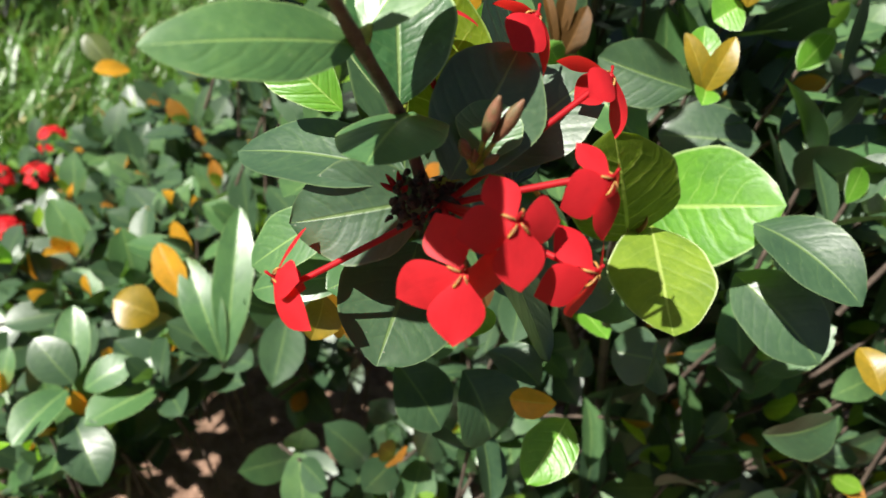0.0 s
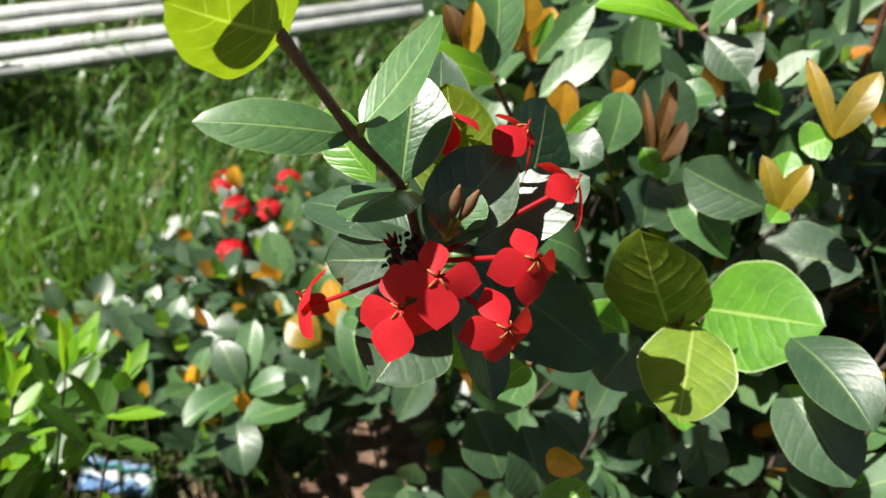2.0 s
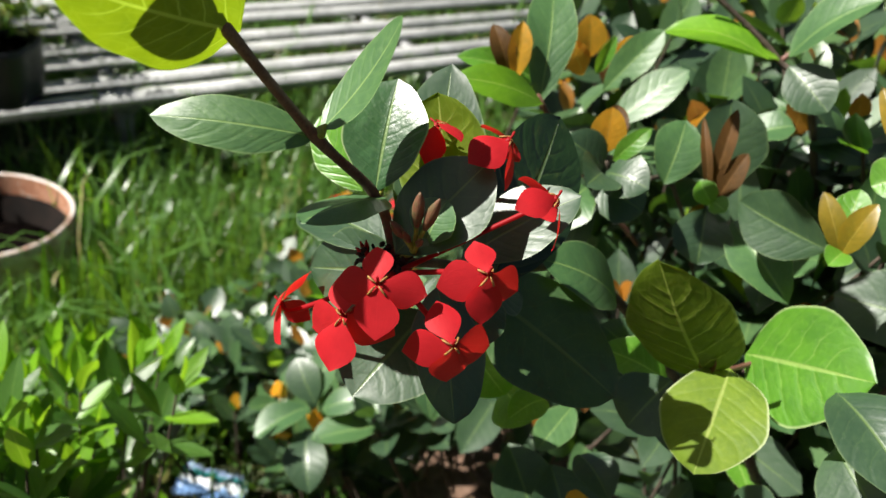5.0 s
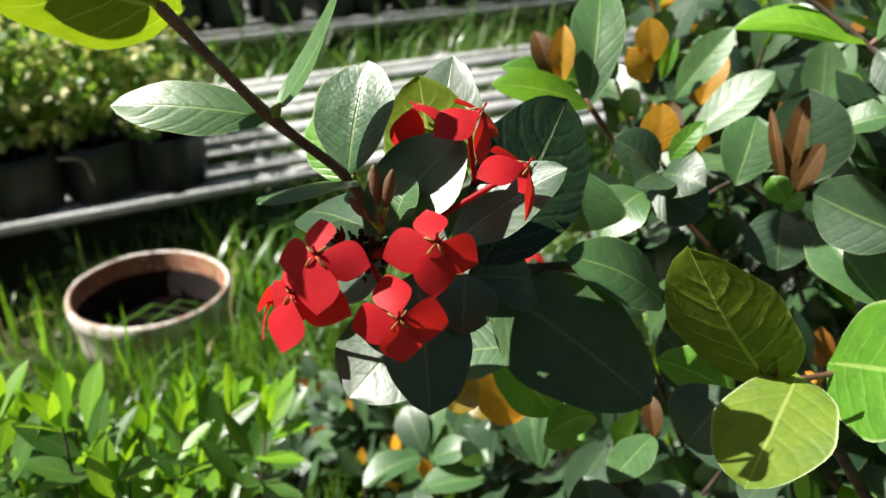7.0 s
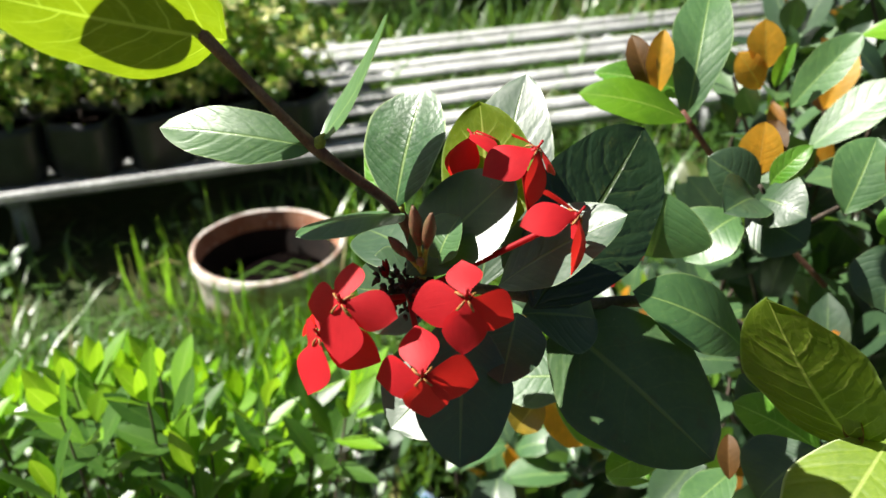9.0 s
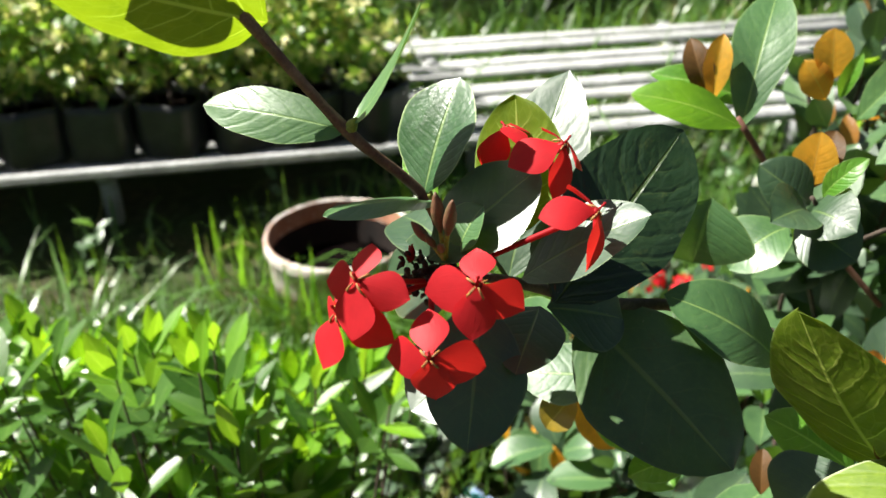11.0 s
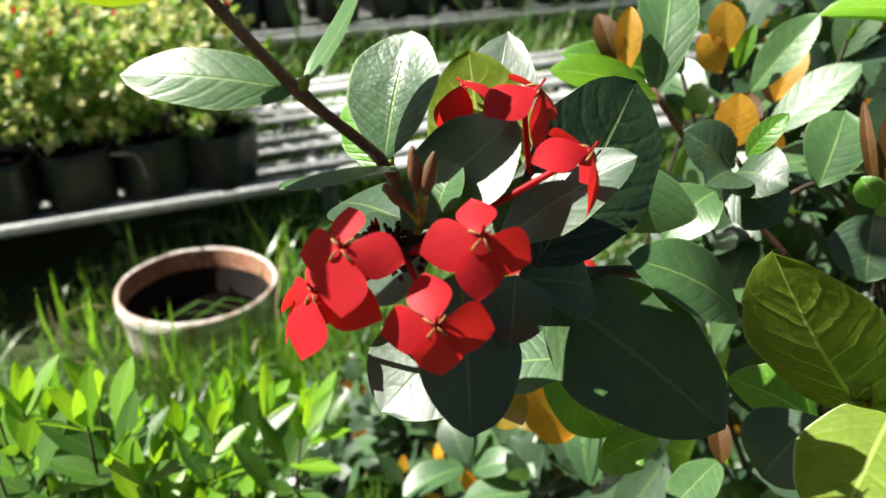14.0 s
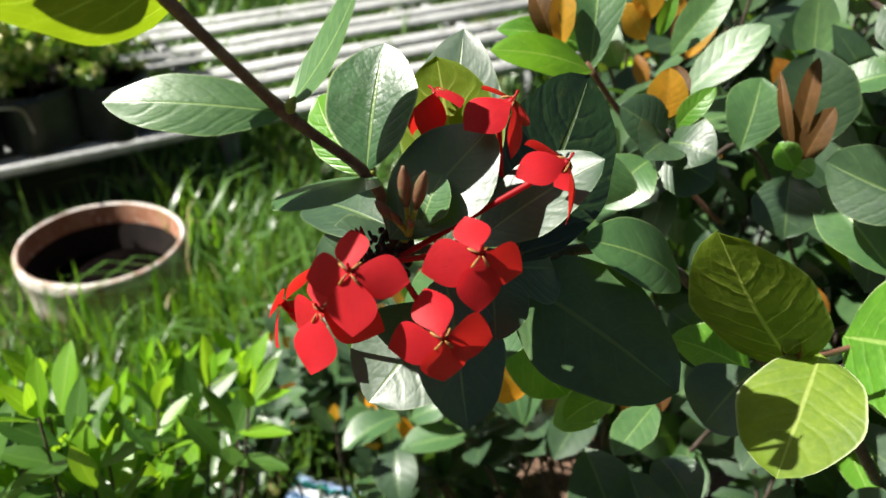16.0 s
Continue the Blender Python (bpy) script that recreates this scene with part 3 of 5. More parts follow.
# ---- main shrub ----
shrub = tagged(empty("ixora_shrub", 0.45, 0.85, 0.0), "glossy green flowering shrub with red blossoms and orange young leaves", "shrub")
NODE_A, NODE_B, NODE_C, HEAD = (-0.0240, 0.1990, 1.1070), (-0.0035, 0.2232, 1.0677), (0.0100, 0.2480, 1.0380), (0.0225, 0.2475, 1.0135)
stem_pts = smooth_path([(-0.055, 0.165, 1.165), NODE_A, NODE_B, NODE_C, HEAD], 8)
part("stem", tube_bm(stem_pts, [0.0018 + 0.0001 * k / 8 + 0.0005 * max(0, 1 - min(k % 8, 8 - k % 8) / 2) for k in range(len(stem_pts))]), bark, shrub, "smooth dark reddish-brown stem")
for p, a, f in ((NODE_A, (0.0, 0.0, 0.001), 1.0), (NODE_B, (0.0014, 0.0016, 0.0030), 1.4), (NODE_C, (0.0010, 0.0004, 0.0026), 1.0)):
    q = Vector(p) + Vector(a)
    part("leaf_node", tube_bm([q - Vector(a) * 1.2, q - Vector(a) * 0.5, q, q + Vector(a) * 0.7], [0.0012 * f, 0.0018 * f, 0.0014 * f, 0.0006], 10), node_green, shrub, "swollen yellow-green leaf node")
part("petiole", tube_bm(smooth_path([(0.1450, 0.3920, 0.9235), (0.1550, 0.4150, 0.9165), (0.1650, 0.4370, 0.9125)], 4), [0.0015] * 9), bark, shrub, "short reddish-brown leaf stalk")
part("stem", tube_bm(smooth_path([HEAD, (0.035, 0.305, 0.985), (0.085, 0.45, 0.90), (0.26, 0.64, 0.55), (0.40, 0.8, 0.0)], 8), [0.0018 + 0.0001 * k for k in range(33)]), bark_old, shrub)
part("stem", tube_bm(smooth_path([(0.1445, 0.3930, 0.9225), (0.1580, 0.4500, 0.8700), (0.25, 0.60, 0.6), (0.42, 0.82, 0.0)], 8), [0.0014 + 0.0002 * k for k in range(25)]), bark_old, shrub)
part("stem", tube_bm(smooth_path([(0.040, 0.600, 1.075), (0.1030, 0.6250, 1.0310), (0.140, 0.640, 0.985), (0.24, 0.86, 0.60), (0.42, 0.84, 0.0)], 6), [0.0019 + 0.00008 * k for k in range(25)]), bark_old, shrub)
part("stem", tube_bm(smooth_path([(0.135, 0.640, 1.090), (0.112, 0.632, 1.045), (0.103, 0.625, 1.031)], 4), [0.002] * 9), bark, shrub)
part("stem", tube_bm(smooth_path([(0.040, 0.470, 0.985), (0.050, 0.495, 0.955), (0.075, 0.610, 0.90), (0.20, 0.74, 0.50)], 6), [0.0012 + 0.00005 * k for k in range(19)]), bark_old, shrub)
part("stem", tube_bm(smooth_path([(-0.015, 0.475, 1.010), (0.010, 0.500, 0.965), (0.060, 0.540, 0.90)], 6), [0.0018] * 13), bark, shrub)
leaf(shrub, (-0.0035, 0.2232, 1.0677), (-0.0500, 0.1890, 1.0715), 0.02, (0.46, -0.62, 0.64), leaf_green, -0.1, 0.08, 1.0)
leaf(shrub, (-0.0025, 0.2252, 1.0707), (0.0159, 0.2428, 1.1139), 0.025, (-0.50, -0.72, 0.48), leaf_green, 0.1, -0.05, 0.9)
leaf(shrub, (0.0098, 0.2466, 1.0413), (0.0007, 0.2703, 1.0792), 0.0347, (0.17, -0.82, 0.55), leaf_veined, 0.22, 0.04, 1.1)
leaf(shrub, (0.0150, 0.2467, 1.0400), (0.0035, 0.2071, 1.0416), 0.0330, (-0.25, 0.05, 0.96), leaf_green, -0.12, 0.06, 1.0)
leaf(shrub, (-0.0250, 0.2070, 1.1045), (-0.0215, 0.1320, 1.1340), 0.036, (-0.93, 0.26, 0.26), leaf_under, 0.05, -0.03, 0.75)
leaf(shrub, (0.0285, 0.2349, 1.0259), (0.0451, 0.2718, 1.0584), 0.0367, (0.07, -0.68, 0.73), leaf_dark, 0.06, 0.0, 1.1)
leaf(shrub, (0.0372, 0.2420, 1.0305), (0.0392, 0.2515, 1.0468), 0.021, (-0.05, -0.56, 0.82), leaf_green, 0.3, 0.06, 1.1)
leaf(shrub, (0.0543, 0.2744, 1.0052), (0.0431, 0.3513, 1.0521), 0.0500, (0.71, -0.29, 0.64), leaf_mottled, 0.06, 0.04, 1.0)
leaf(shrub, (0.0412, 0.2693, 1.0113), (0.0782, 0.2947, 1.0462), 0.0330, (-0.12, -0.56, 0.82), leaf_dark, 0.1, 0.05, 1.1)
leaf(shrub, (0.0307, 0.2724, 1.0222), (0.0085, 0.2910, 1.0701), 0.0420, (-0.23, 0.87, -0.44), leaf_under, 0.05, 0.05, 1.0)
leaf(shrub, (0.0173, 0.2832, 0.9927), (-0.0102, 0.3381, 1.0656), 0.0417, (0.36, -0.67, 0.64), leaf_dark, 0.1, 0.05, 1.0)
leaf(shrub, (-0.0081, 0.2662, 1.0267), (-0.0418, 0.2792, 1.0463), 0.022, (0.21, -0.95, 0.21), leaf_lime, 0.08, 0.06, 1.15)
leaf(shrub, (0.0171, 0.2588, 1.0109), (-0.0425, 0.2706, 1.0021), 0.0320, (-0.20, -0.28, 0.94), leaf_dark, 0.08, 0.06, 1.1)
leaf(shrub, (-0.0060, 0.3380, 0.9440), (-0.0457, 0.3373, 0.9023), 0.028, (-0.10, -0.62, 0.78), leaf_green, 0.08, 0.06, 1.15)
leaf(shrub, (0.0080, 0.3480, 0.9000), (-0.0461, 0.3482, 0.8788), 0.022, (0.00, -0.68, 0.73), leaf_green, 0.08, 0.06, 1.15)
leaf(shrub, (0.0258, 0.2763, 0.9729), (0.0173, 0.2329, 0.9476), 0.0471, (0.21, -0.52, 0.83), leaf_dark, 0.05, 0.02, 1.1)
leaf(shrub, (0.0425, 0.2479, 1.0098), (0.0716, 0.2199, 0.9735), 0.0407, (0.74, -0.08, 0.66), leaf_dark, 0.08, 0.02, 1.05)
leaf(shrub, (0.0439, 0.2771, 0.9969), (0.0658, 0.2461, 0.9918), 0.0270, (0.24, -0.17, 0.95), leaf_dark, 0.06, 0.03, 1.0)
leaf(shrub, (0.0300, 0.3450, 0.9200), (-0.0080, 0.3150, 0.9130), 0.0340, (0.10, -0.50, 0.86), leaf_green, 0.06, 0.03, 1.0)
leaf(shrub, (0.0246, 0.2534, 1.0067), (-0.0195, 0.2470, 0.9920), 0.0354, (0.05, -0.90, 0.43), leaf_dark, 0.10, 0.04, 1.0)
leaf(shrub, (0.0370, 0.2880, 0.9880), (0.0506, 0.3197, 0.9768), 0.036, (0.51, -0.30, 0.81), leaf_dark)
leaf(shrub, (0.0301, 0.3173, 0.9688), (0.1104, 0.3260, 0.9331), 0.0655, (0.42, -0.28, 0.87), leaf_shade, 0.05, 0.03, 1.0)
leaf(shrub, (0.1440, 0.3928, 0.9195), (0.1060, 0.3544, 0.9982), 0.0567, (-0.24, 0.91, 0.33), leaf_backlit, 0.06, -0.06, 0.95)
leaf(shrub, (0.1535, 0.3931, 0.9301), (0.1572, 0.3225, 0.9127), 0.0540, (-0.17, -0.24, 0.96), leaf_pale, 0.06, 0.0, 0.95)
leaf(shrub, (0.1573, 0.4366, 0.9148), (0.2186, 0.3931, 0.9555), 0.0665, (-0.68, -0.64, 0.34), leaf_lime, 0.08, 0.04, 1.0)
leaf(shrub, (0.0865, 0.3856, 0.9463), (0.0514, 0.3435, 0.9802), 0.0343, (0.60, -0.20, 0.77), leaf_green, 0.1, 0.06, 1.1)
leaf(shrub, (0.1242, 0.4085, 0.8931), (0.0849, 0.3894, 0.9111), 0.028, (0.10, -0.50, 0.86), leaf_lime)
leaf(shrub, (0.1194, 0.4181, 0.8907), (0.0773, 0.4076, 0.9141), 0.036, (0.32, -0.85, 0.42), leaf_dark)
leaf(shrub, (0.2044, 0.3896, 0.9440), (0.2488, 0.3403, 0.9361), 0.042, (0.30, -0.75, 0.60), leaf_dark, 0.2, 0.06, 1.0)
leaf(shrub, (0.2183, 0.4116, 0.8967), (0.2644, 0.3681, 0.8752), 0.048, (0.00, -0.78, 0.62), leaf_dark, 0.2, 0.06, 1.0)
leaf(shrub, (0.2652, 0.5485, 0.9193), (0.1936, 0.5528, 0.9103), 0.05, (0.56, -0.61, 0.56), leaf_dark)
leaf(shrub, (0.1764, 0.4708, 0.9781), (0.1209, 0.4866, 0.9817), 0.04, (0.35, -0.93, 0.05), leaf_dark)
leaf(shrub, (0.1688, 0.4888, 0.9264), (0.1179, 0.5165, 0.9532), 0.036, (0.21, -0.83, 0.52), leaf_green, 0.3, 0.06, 1.15)
leaf(shrub, (0.1013, 0.5087, 0.9598), (0.1092, 0.4933, 0.9273), 0.038, (0.00, -0.51, 0.86), leaf_dark, 0.2, 0.06, 1.0)
leaf(shrub, (0.1276, 0.3900, 0.9102), (0.1148, 0.3704, 0.8818), 0.04, (-0.03, -0.64, 0.77), leaf_dark)
leaf(shrub, (0.1674, 0.4036, 0.8824), (0.1267, 0.3887, 0.8735), 0.036, (-0.06, -0.63, 0.77), leaf_dark)
leaf(shrub, (0.1837, 0.4719, 0.9773), (0.1625, 0.4765, 1.0085), 0.014, (-0.10, -0.76, 0.64), leaf_yellow, 0.3, 0.06, 1.15)
leaf(shrub, (0.1837, 0.4719, 0.9773), (0.1904, 0.4741, 1.0124), 0.016, (-0.12, -0.76, 0.64), leaf_yellow, 0.3, 0.06, 1.15)
leaf(shrub, (0.1816, 0.4779, 0.9778), (0.1804, 0.5005, 1.0071), 0.022, (-0.11, -0.77, 0.63), leaf_lime)
leaf(shrub, (0.1846, 0.4727, 0.9794), (0.1792, 0.4555, 0.9762), 0.016, (-0.11, -0.74, 0.66), leaf_lime)
leaf(shrub, (0.2010, 0.5024, 1.0217), (0.1691, 0.5187, 1.0615), 0.012, (-0.12, -0.81, 0.58), leaf_yellow, 0.3, 0.06, 1.15)
leaf(shrub, (0.2010, 0.5024, 1.0217), (0.2115, 0.5133, 1.0658), 0.019, (-0.15, -0.80, 0.58), leaf_yellow)
leaf(shrub, (0.1997, 0.5077, 1.0212), (0.1845, 0.5011, 1.0103), 0.026, (-0.13, -0.79, 0.61), leaf_lime)
leaf(shrub, (0.1009, 0.5136, 0.9712), (0.0980, 0.5270, 1.0223), 0.012, (0.00, -0.78, 0.62), leaf_brown, 0.4, 0.06, 1.15)
leaf(shrub, (0.1054, 0.5109, 0.9649), (0.1137, 0.5192, 0.9997), 0.016, (-0.01, -0.77, 0.64), leaf_brown, 0.35, 0.06, 1.15)
leaf(shrub, (0.1018, 0.5104, 0.9637), (0.0801, 0.5232, 1.0120), 0.007, (0.01, -0.78, 0.63), leaf_brown, 0.5, 0.06, 1.15)
leaf(shrub, (0.1042, 0.5053, 0.9646), (0.0918, 0.5054, 0.9779), 0.016, (0.01, -0.76, 0.65), leaf_lime)
leaf(shrub, (0.1033, 0.5064, 0.9670), (0.1144, 0.5004, 0.9660), 0.014, (-0.01, -0.76, 0.65), leaf_lime)
leaf(shrub, (0.0364, 0.4727, 0.9893), (0.0336, 0.4761, 1.0176), 0.022, (0.31, -0.73, 0.61), leaf_orange, 0.15, 0.06, 1.0)
leaf(shrub, (0.0373, 0.4749, 0.9881), (0.0329, 0.4918, 1.0143), 0.018, (0.31, -0.73, 0.60), leaf_brown)
leaf(shrub, (0.0390, 0.4721, 0.9796), (0.0157, 0.4550, 0.9983), 0.028, (0.33, -0.71, 0.63), leaf_dark)
leaf(shrub, (0.0426, 0.4757, 0.9846), (0.0596, 0.4788, 1.0114), 0.013, (0.29, -0.74, 0.61), leaf_lime, 0.3, 0.06, 1.15)
leaf(shrub, (0.0390, 0.4707, 0.9765), (0.0401, 0.4356, 0.9814), 0.03, (0.31, -0.70, 0.64), leaf_dark)
leaf(shrub, (0.0410, 0.4717, 0.9767), (0.0719, 0.4604, 0.9816), 0.032, (0.28, -0.72, 0.64), leaf_dark)
leaf(shrub, (-0.0311, 0.4722, 1.0164), (-0.0360, 0.4798, 1.0514), 0.015, (0.42, -0.72, 0.56), leaf_orange, 0.25, 0.06, 1.15)
leaf(shrub, (-0.0362, 0.4748, 1.0149), (-0.0532, 0.4740, 1.0460), 0.016, (0.43, -0.71, 0.56), leaf_brown, 0.3, 0.06, 1.15)
leaf(shrub, (-0.0158, 0.5665, 1.0130), (-0.0215, 0.5661, 1.0432), 0.022, (0.35, -0.76, 0.54), leaf_orange, 0.15, 0.06, 1.15)
leaf(shrub, (-0.0175, 0.5674, 0.9996), (-0.0308, 0.5565, 1.0229), 0.02, (0.35, -0.75, 0.56), leaf_orange, 0.15, 0.06, 1.15)
leaf(shrub, (-0.0272, 0.6942, 0.9498), (-0.0254, 0.7136, 0.9953), 0.027, (0.29, -0.77, 0.56), leaf_orange)
leaf(shrub, (-0.0300, 0.6975, 0.9460), (-0.0429, 0.7030, 0.9806), 0.02, (0.30, -0.76, 0.57), leaf_brown)
leaf(shrub, (-0.0086, 0.5669, 1.0033), (0.0013, 0.5628, 1.0342), 0.01, (0.33, -0.76, 0.55), leaf_lime, 0.3, 0.06, 1.15)
leaf(shrub, (-0.0157, 0.4817, 1.0018), (-0.0415, 0.5325, 1.0657), 0.033, (0.49, -0.84, 0.25), leaf_green)
leaf(shrub, (-0.0093, 0.4717, 1.0074), (-0.0503, 0.4256, 1.0243), 0.026, (0.00, -0.68, 0.73), leaf_sprout, 0.05, 0.06, 1.15)
leaf(shrub, (-0.0240, 0.5085, 1.0063), (-0.0693, 0.4626, 1.0230), 0.02, (0.12, -0.70, 0.70), leaf_lime)
leaf(shrub, (0.0698, 0.5143, 0.9629), (0.0667, 0.5435, 0.9989), 0.034, (0.37, -0.63, 0.68), leaf_green, 0.12, 0.06, 1.15)
leaf(shrub, (-0.0029, 0.6234, 0.9461), (0.0379, 0.6591, 0.9967), 0.033, (0.20, -0.35, 0.91), leaf_green, 0.15, 0.06, 1.15)
leaf(shrub, (-0.0064, 0.5901, 0.9842), (0.0232, 0.6046, 1.0360), 0.026, (0.42, -0.21, 0.88), leaf_green)
leaf(shrub, (0.0976, 0.6046, 1.0355), (0.0236, 0.6015, 1.0359), 0.034, (0.20, -0.30, 0.93), leaf_sprout, 0.12, 0.06, 1.15)
leaf(shrub, (0.0353, 0.4693, 0.9688), (0.0700, 0.4728, 0.9594), 0.036, (0.28, -0.70, 0.65), leaf_dark)
leaf(shrub, (0.0332, 0.4669, 0.9655), (0.0234, 0.4340, 0.9456), 0.036, (0.20, -0.20, 0.96), leaf_green)
leaf(shrub, (0.0223, 0.4090, 0.9954), (0.0215, 0.4034, 0.9604), 0.05, (0.41, -0.30, 0.86), leaf_green)
leaf(shrub, (0.1001, 0.5542, 0.9577), (0.0878, 0.5624, 1.0161), 0.052, (0.30, -0.81, 0.51), leaf_dark, 0.2, 0.06, 1.0)
leaf(shrub, (0.1010, 0.5996, 0.9803), (0.1293, 0.6096, 0.9950), 0.034, (0.10, -0.30, 0.95), leaf_green)
leaf(shrub, (0.0655, 0.4530, 0.8090), (0.0600, 0.4070, 0.7990), 0.0255, (0.05, -0.51, 0.86), leaf_green, 0.1, 0.03, 1.0)
leaf(shrub, (0.0828, 0.4095, 0.8446), (0.0723, 0.4206, 0.8632), 0.012, (0.22, -0.58, 0.78), leaf_brown, 0.4, 0.06, 1.15)
leaf(shrub, (-0.0180, 0.3685, 0.8661), (0.0038, 0.3967, 0.8297), 0.0320, (0.70, -0.43, 0.50), leaf_orange, 0.2, 0.03, 1.0)
leaf(shrub, (-0.0112, 0.3620, 0.8728), (-0.0138, 0.3441, 0.8559), 0.022, (0.32, -0.85, 0.42), leaf_yellow, 0.3, 0.06, 1.15)
leaf(shrub, (0.0398, 0.3734, 0.8661), (0.0653, 0.3575, 0.8658), 0.034, (0.21, -0.83, 0.52), leaf_lime)
leaf(shrub, (0.0129, 0.3430, 0.9181), (0.0434, 0.3641, 0.8697), 0.03, (0.10, -0.72, 0.62), leaf_lime)
leaf(shrub, (0.1032, 0.6187, 1.0336), (0.0271, 0.6045, 1.0352), 0.036, (0.10, -0.30, 0.95), leaf_sprout)
leaf(shrub, (0.1084, 0.6195, 1.0371), (0.1513, 0.6185, 1.0881), 0.042, (0.10, -0.30, 0.95), leaf_green)
leaf(shrub, (0.1106, 0.6180, 1.0314), (0.1461, 0.6012, 1.0133), 0.036, (-0.03, -0.82, 0.57), leaf_dark)
leaf(shrub, (0.1870, 0.4041, 0.8371), (0.1786, 0.3757, 0.8328), 0.035, (0.65, -0.65, 0.40), leaf_dark)
leaf(shrub, (0.0891, 0.3985, 0.8211), (0.1186, 0.3730, 0.8223), 0.028, (0.65, -0.65, 0.40), leaf_dark)
leaf(shrub, (0.0757, 0.3893, 0.8111), (0.1020, 0.3781, 0.7692), 0.055, (0.65, -0.65, 0.40), leaf_dark)
leaf(shrub, (0.0700, 0.3560, 0.8870), (0.0605, 0.3250, 0.8900), 0.020, (0.00, -0.50, 0.86), leaf_lime)
leaf(shrub, (0.1255, 0.3294, 0.8425), (0.1076, 0.3027, 0.8183), 0.029, (-0.10, -0.70, 0.70), leaf_lime, 0.2, 0.06, 0.95)
leaf(shrub, (0.1213, 0.3425, 0.8396), (0.0974, 0.3494, 0.8319), 0.018, (0.00, -0.89, 0.45), leaf_orange, 0.3, 0.06, 1.15)
leaf(shrub, (0.1006, 0.4113, 0.7437), (0.1134, 0.3746, 0.7136), 0.03, (0.65, -0.65, 0.40), leaf_dark)
leaf(shrub, (0.0366, 0.4176, 0.7837), (0.0727, 0.3960, 0.7515), 0.045, (0.65, -0.65, 0.40), leaf_dark)
leaf(shrub, (0.2188, 0.4452, 0.7966), (0.1827, 0.4556, 0.7900), 0.04, (0.65, -0.65, 0.40), leaf_dark)
leaf(shrub, (0.2785, 0.4005, 0.7854), (0.3153, 0.3976, 0.8122), 0.05, (0.65, -0.65, 0.40), leaf_dark)
leaf(shrub, (0.3354, 0.3998, 0.8343), (0.3220, 0.4233, 0.8507), 0.022, (0.00, -0.85, 0.53), leaf_yellow, 0.25, 0.06, 1.15)
leaf(shrub, (0.1570, 0.4300, 0.8126), (0.1485, 0.4103, 0.8018), 0.022, (0.65, -0.65, 0.40), leaf_dark)
leaf(shrub, (-0.1133, 0.6237, 0.5619), (-0.1647, 0.6784, 0.6389), 0.038, (-0.10, -0.50, 0.86), leaf_green)
leaf(shrub, (-0.1107, 0.6243, 0.5619), (-0.1221, 0.7098, 0.6869), 0.038, (0.10, -0.70, 0.70), leaf_green)
leaf(shrub, (-0.1576, 0.6541, 0.6066), (-0.1919, 0.6791, 0.6497), 0.03, (0.00, -0.85, 0.53), leaf_orange, 0.3, 0.06, 1.15)
leaf(shrub, (-0.2534, 0.5960, 0.5210), (-0.2804, 0.5329, 0.5058), 0.041, (-0.10, -0.30, 0.95), leaf_green)
leaf(shrub, (-0.2498, 0.6011, 0.5243), (-0.2909, 0.6178, 0.5593), 0.041, (0.00, -0.60, 0.80), leaf_dark)
leaf(shrub, (-0.2486, 0.6055, 0.5279), (-0.2648, 0.6498, 0.5807), 0.034, (0.00, -0.60, 0.80), leaf_green)
leaf(shrub, (-0.2392, 0.6006, 0.5195), (-0.1958, 0.6182, 0.5496), 0.034, (0.10, -0.40, 0.91), leaf_green)
leaf(shrub, (-0.2094, 0.6606, 0.5389), (-0.1763, 0.6836, 0.5529), 0.03, (0.00, -0.20, 0.98), leaf_green)
leaf(shrub, (-0.1642, 0.6216, 0.5146), (-0.1954, 0.6335, 0.5356), 0.03, (0.00, -0.32, 0.95), leaf_green)
leaf(shrub, (-0.2429, 0.5793, 0.5018), (-0.2001, 0.5292, 0.4729), 0.049, (0.00, -0.41, 0.91), leaf_dark)
leaf(shrub, (-0.1884, 0.6665, 0.5684), (-0.2319, 0.6647, 0.5828), 0.045, (0.00, -0.71, 0.71), leaf_yellow)
leaf(shrub, (-0.6224, 1.2242, 0.3613), (-0.6307, 1.2236, 0.4088), 0.036, (0.00, -0.85, 0.53), leaf_orange)
leaf(shrub, (-0.4077, 1.2573, 0.5395), (-0.4514, 1.2216, 0.5460), 0.03, (0.00, -0.60, 0.80), leaf_orange)
leaf(shrub, (-0.4320, 1.2523, 0.5463), (-0.4779, 1.2646, 0.5837), 0.04, (0.00, -0.85, 0.53), leaf_olive)
leaf(shrub, (0.1425, 0.3880, 0.9235), (0.1400, 0.3800, 0.9440), 0.0075, (0.31, -0.93, 0.21), leaf_brown, 0.7, -0.1, 1.15)
leaf(shrub, (0.1435, 0.3885, 0.9235), (0.1445, 0.3800, 0.9430), 0.0065, (-0.31, -0.93, 0.21), leaf_brown, 0.7, -0.1, 1.15)
# an unseen leaf at the stem's end, added to shade the leaf below
leaf(shrub, (-0.0550, 0.1650, 1.1650), (-0.0600, 0.1280, 1.1720), 0.024, (-0.40, -0.20, 0.90), leaf_green)


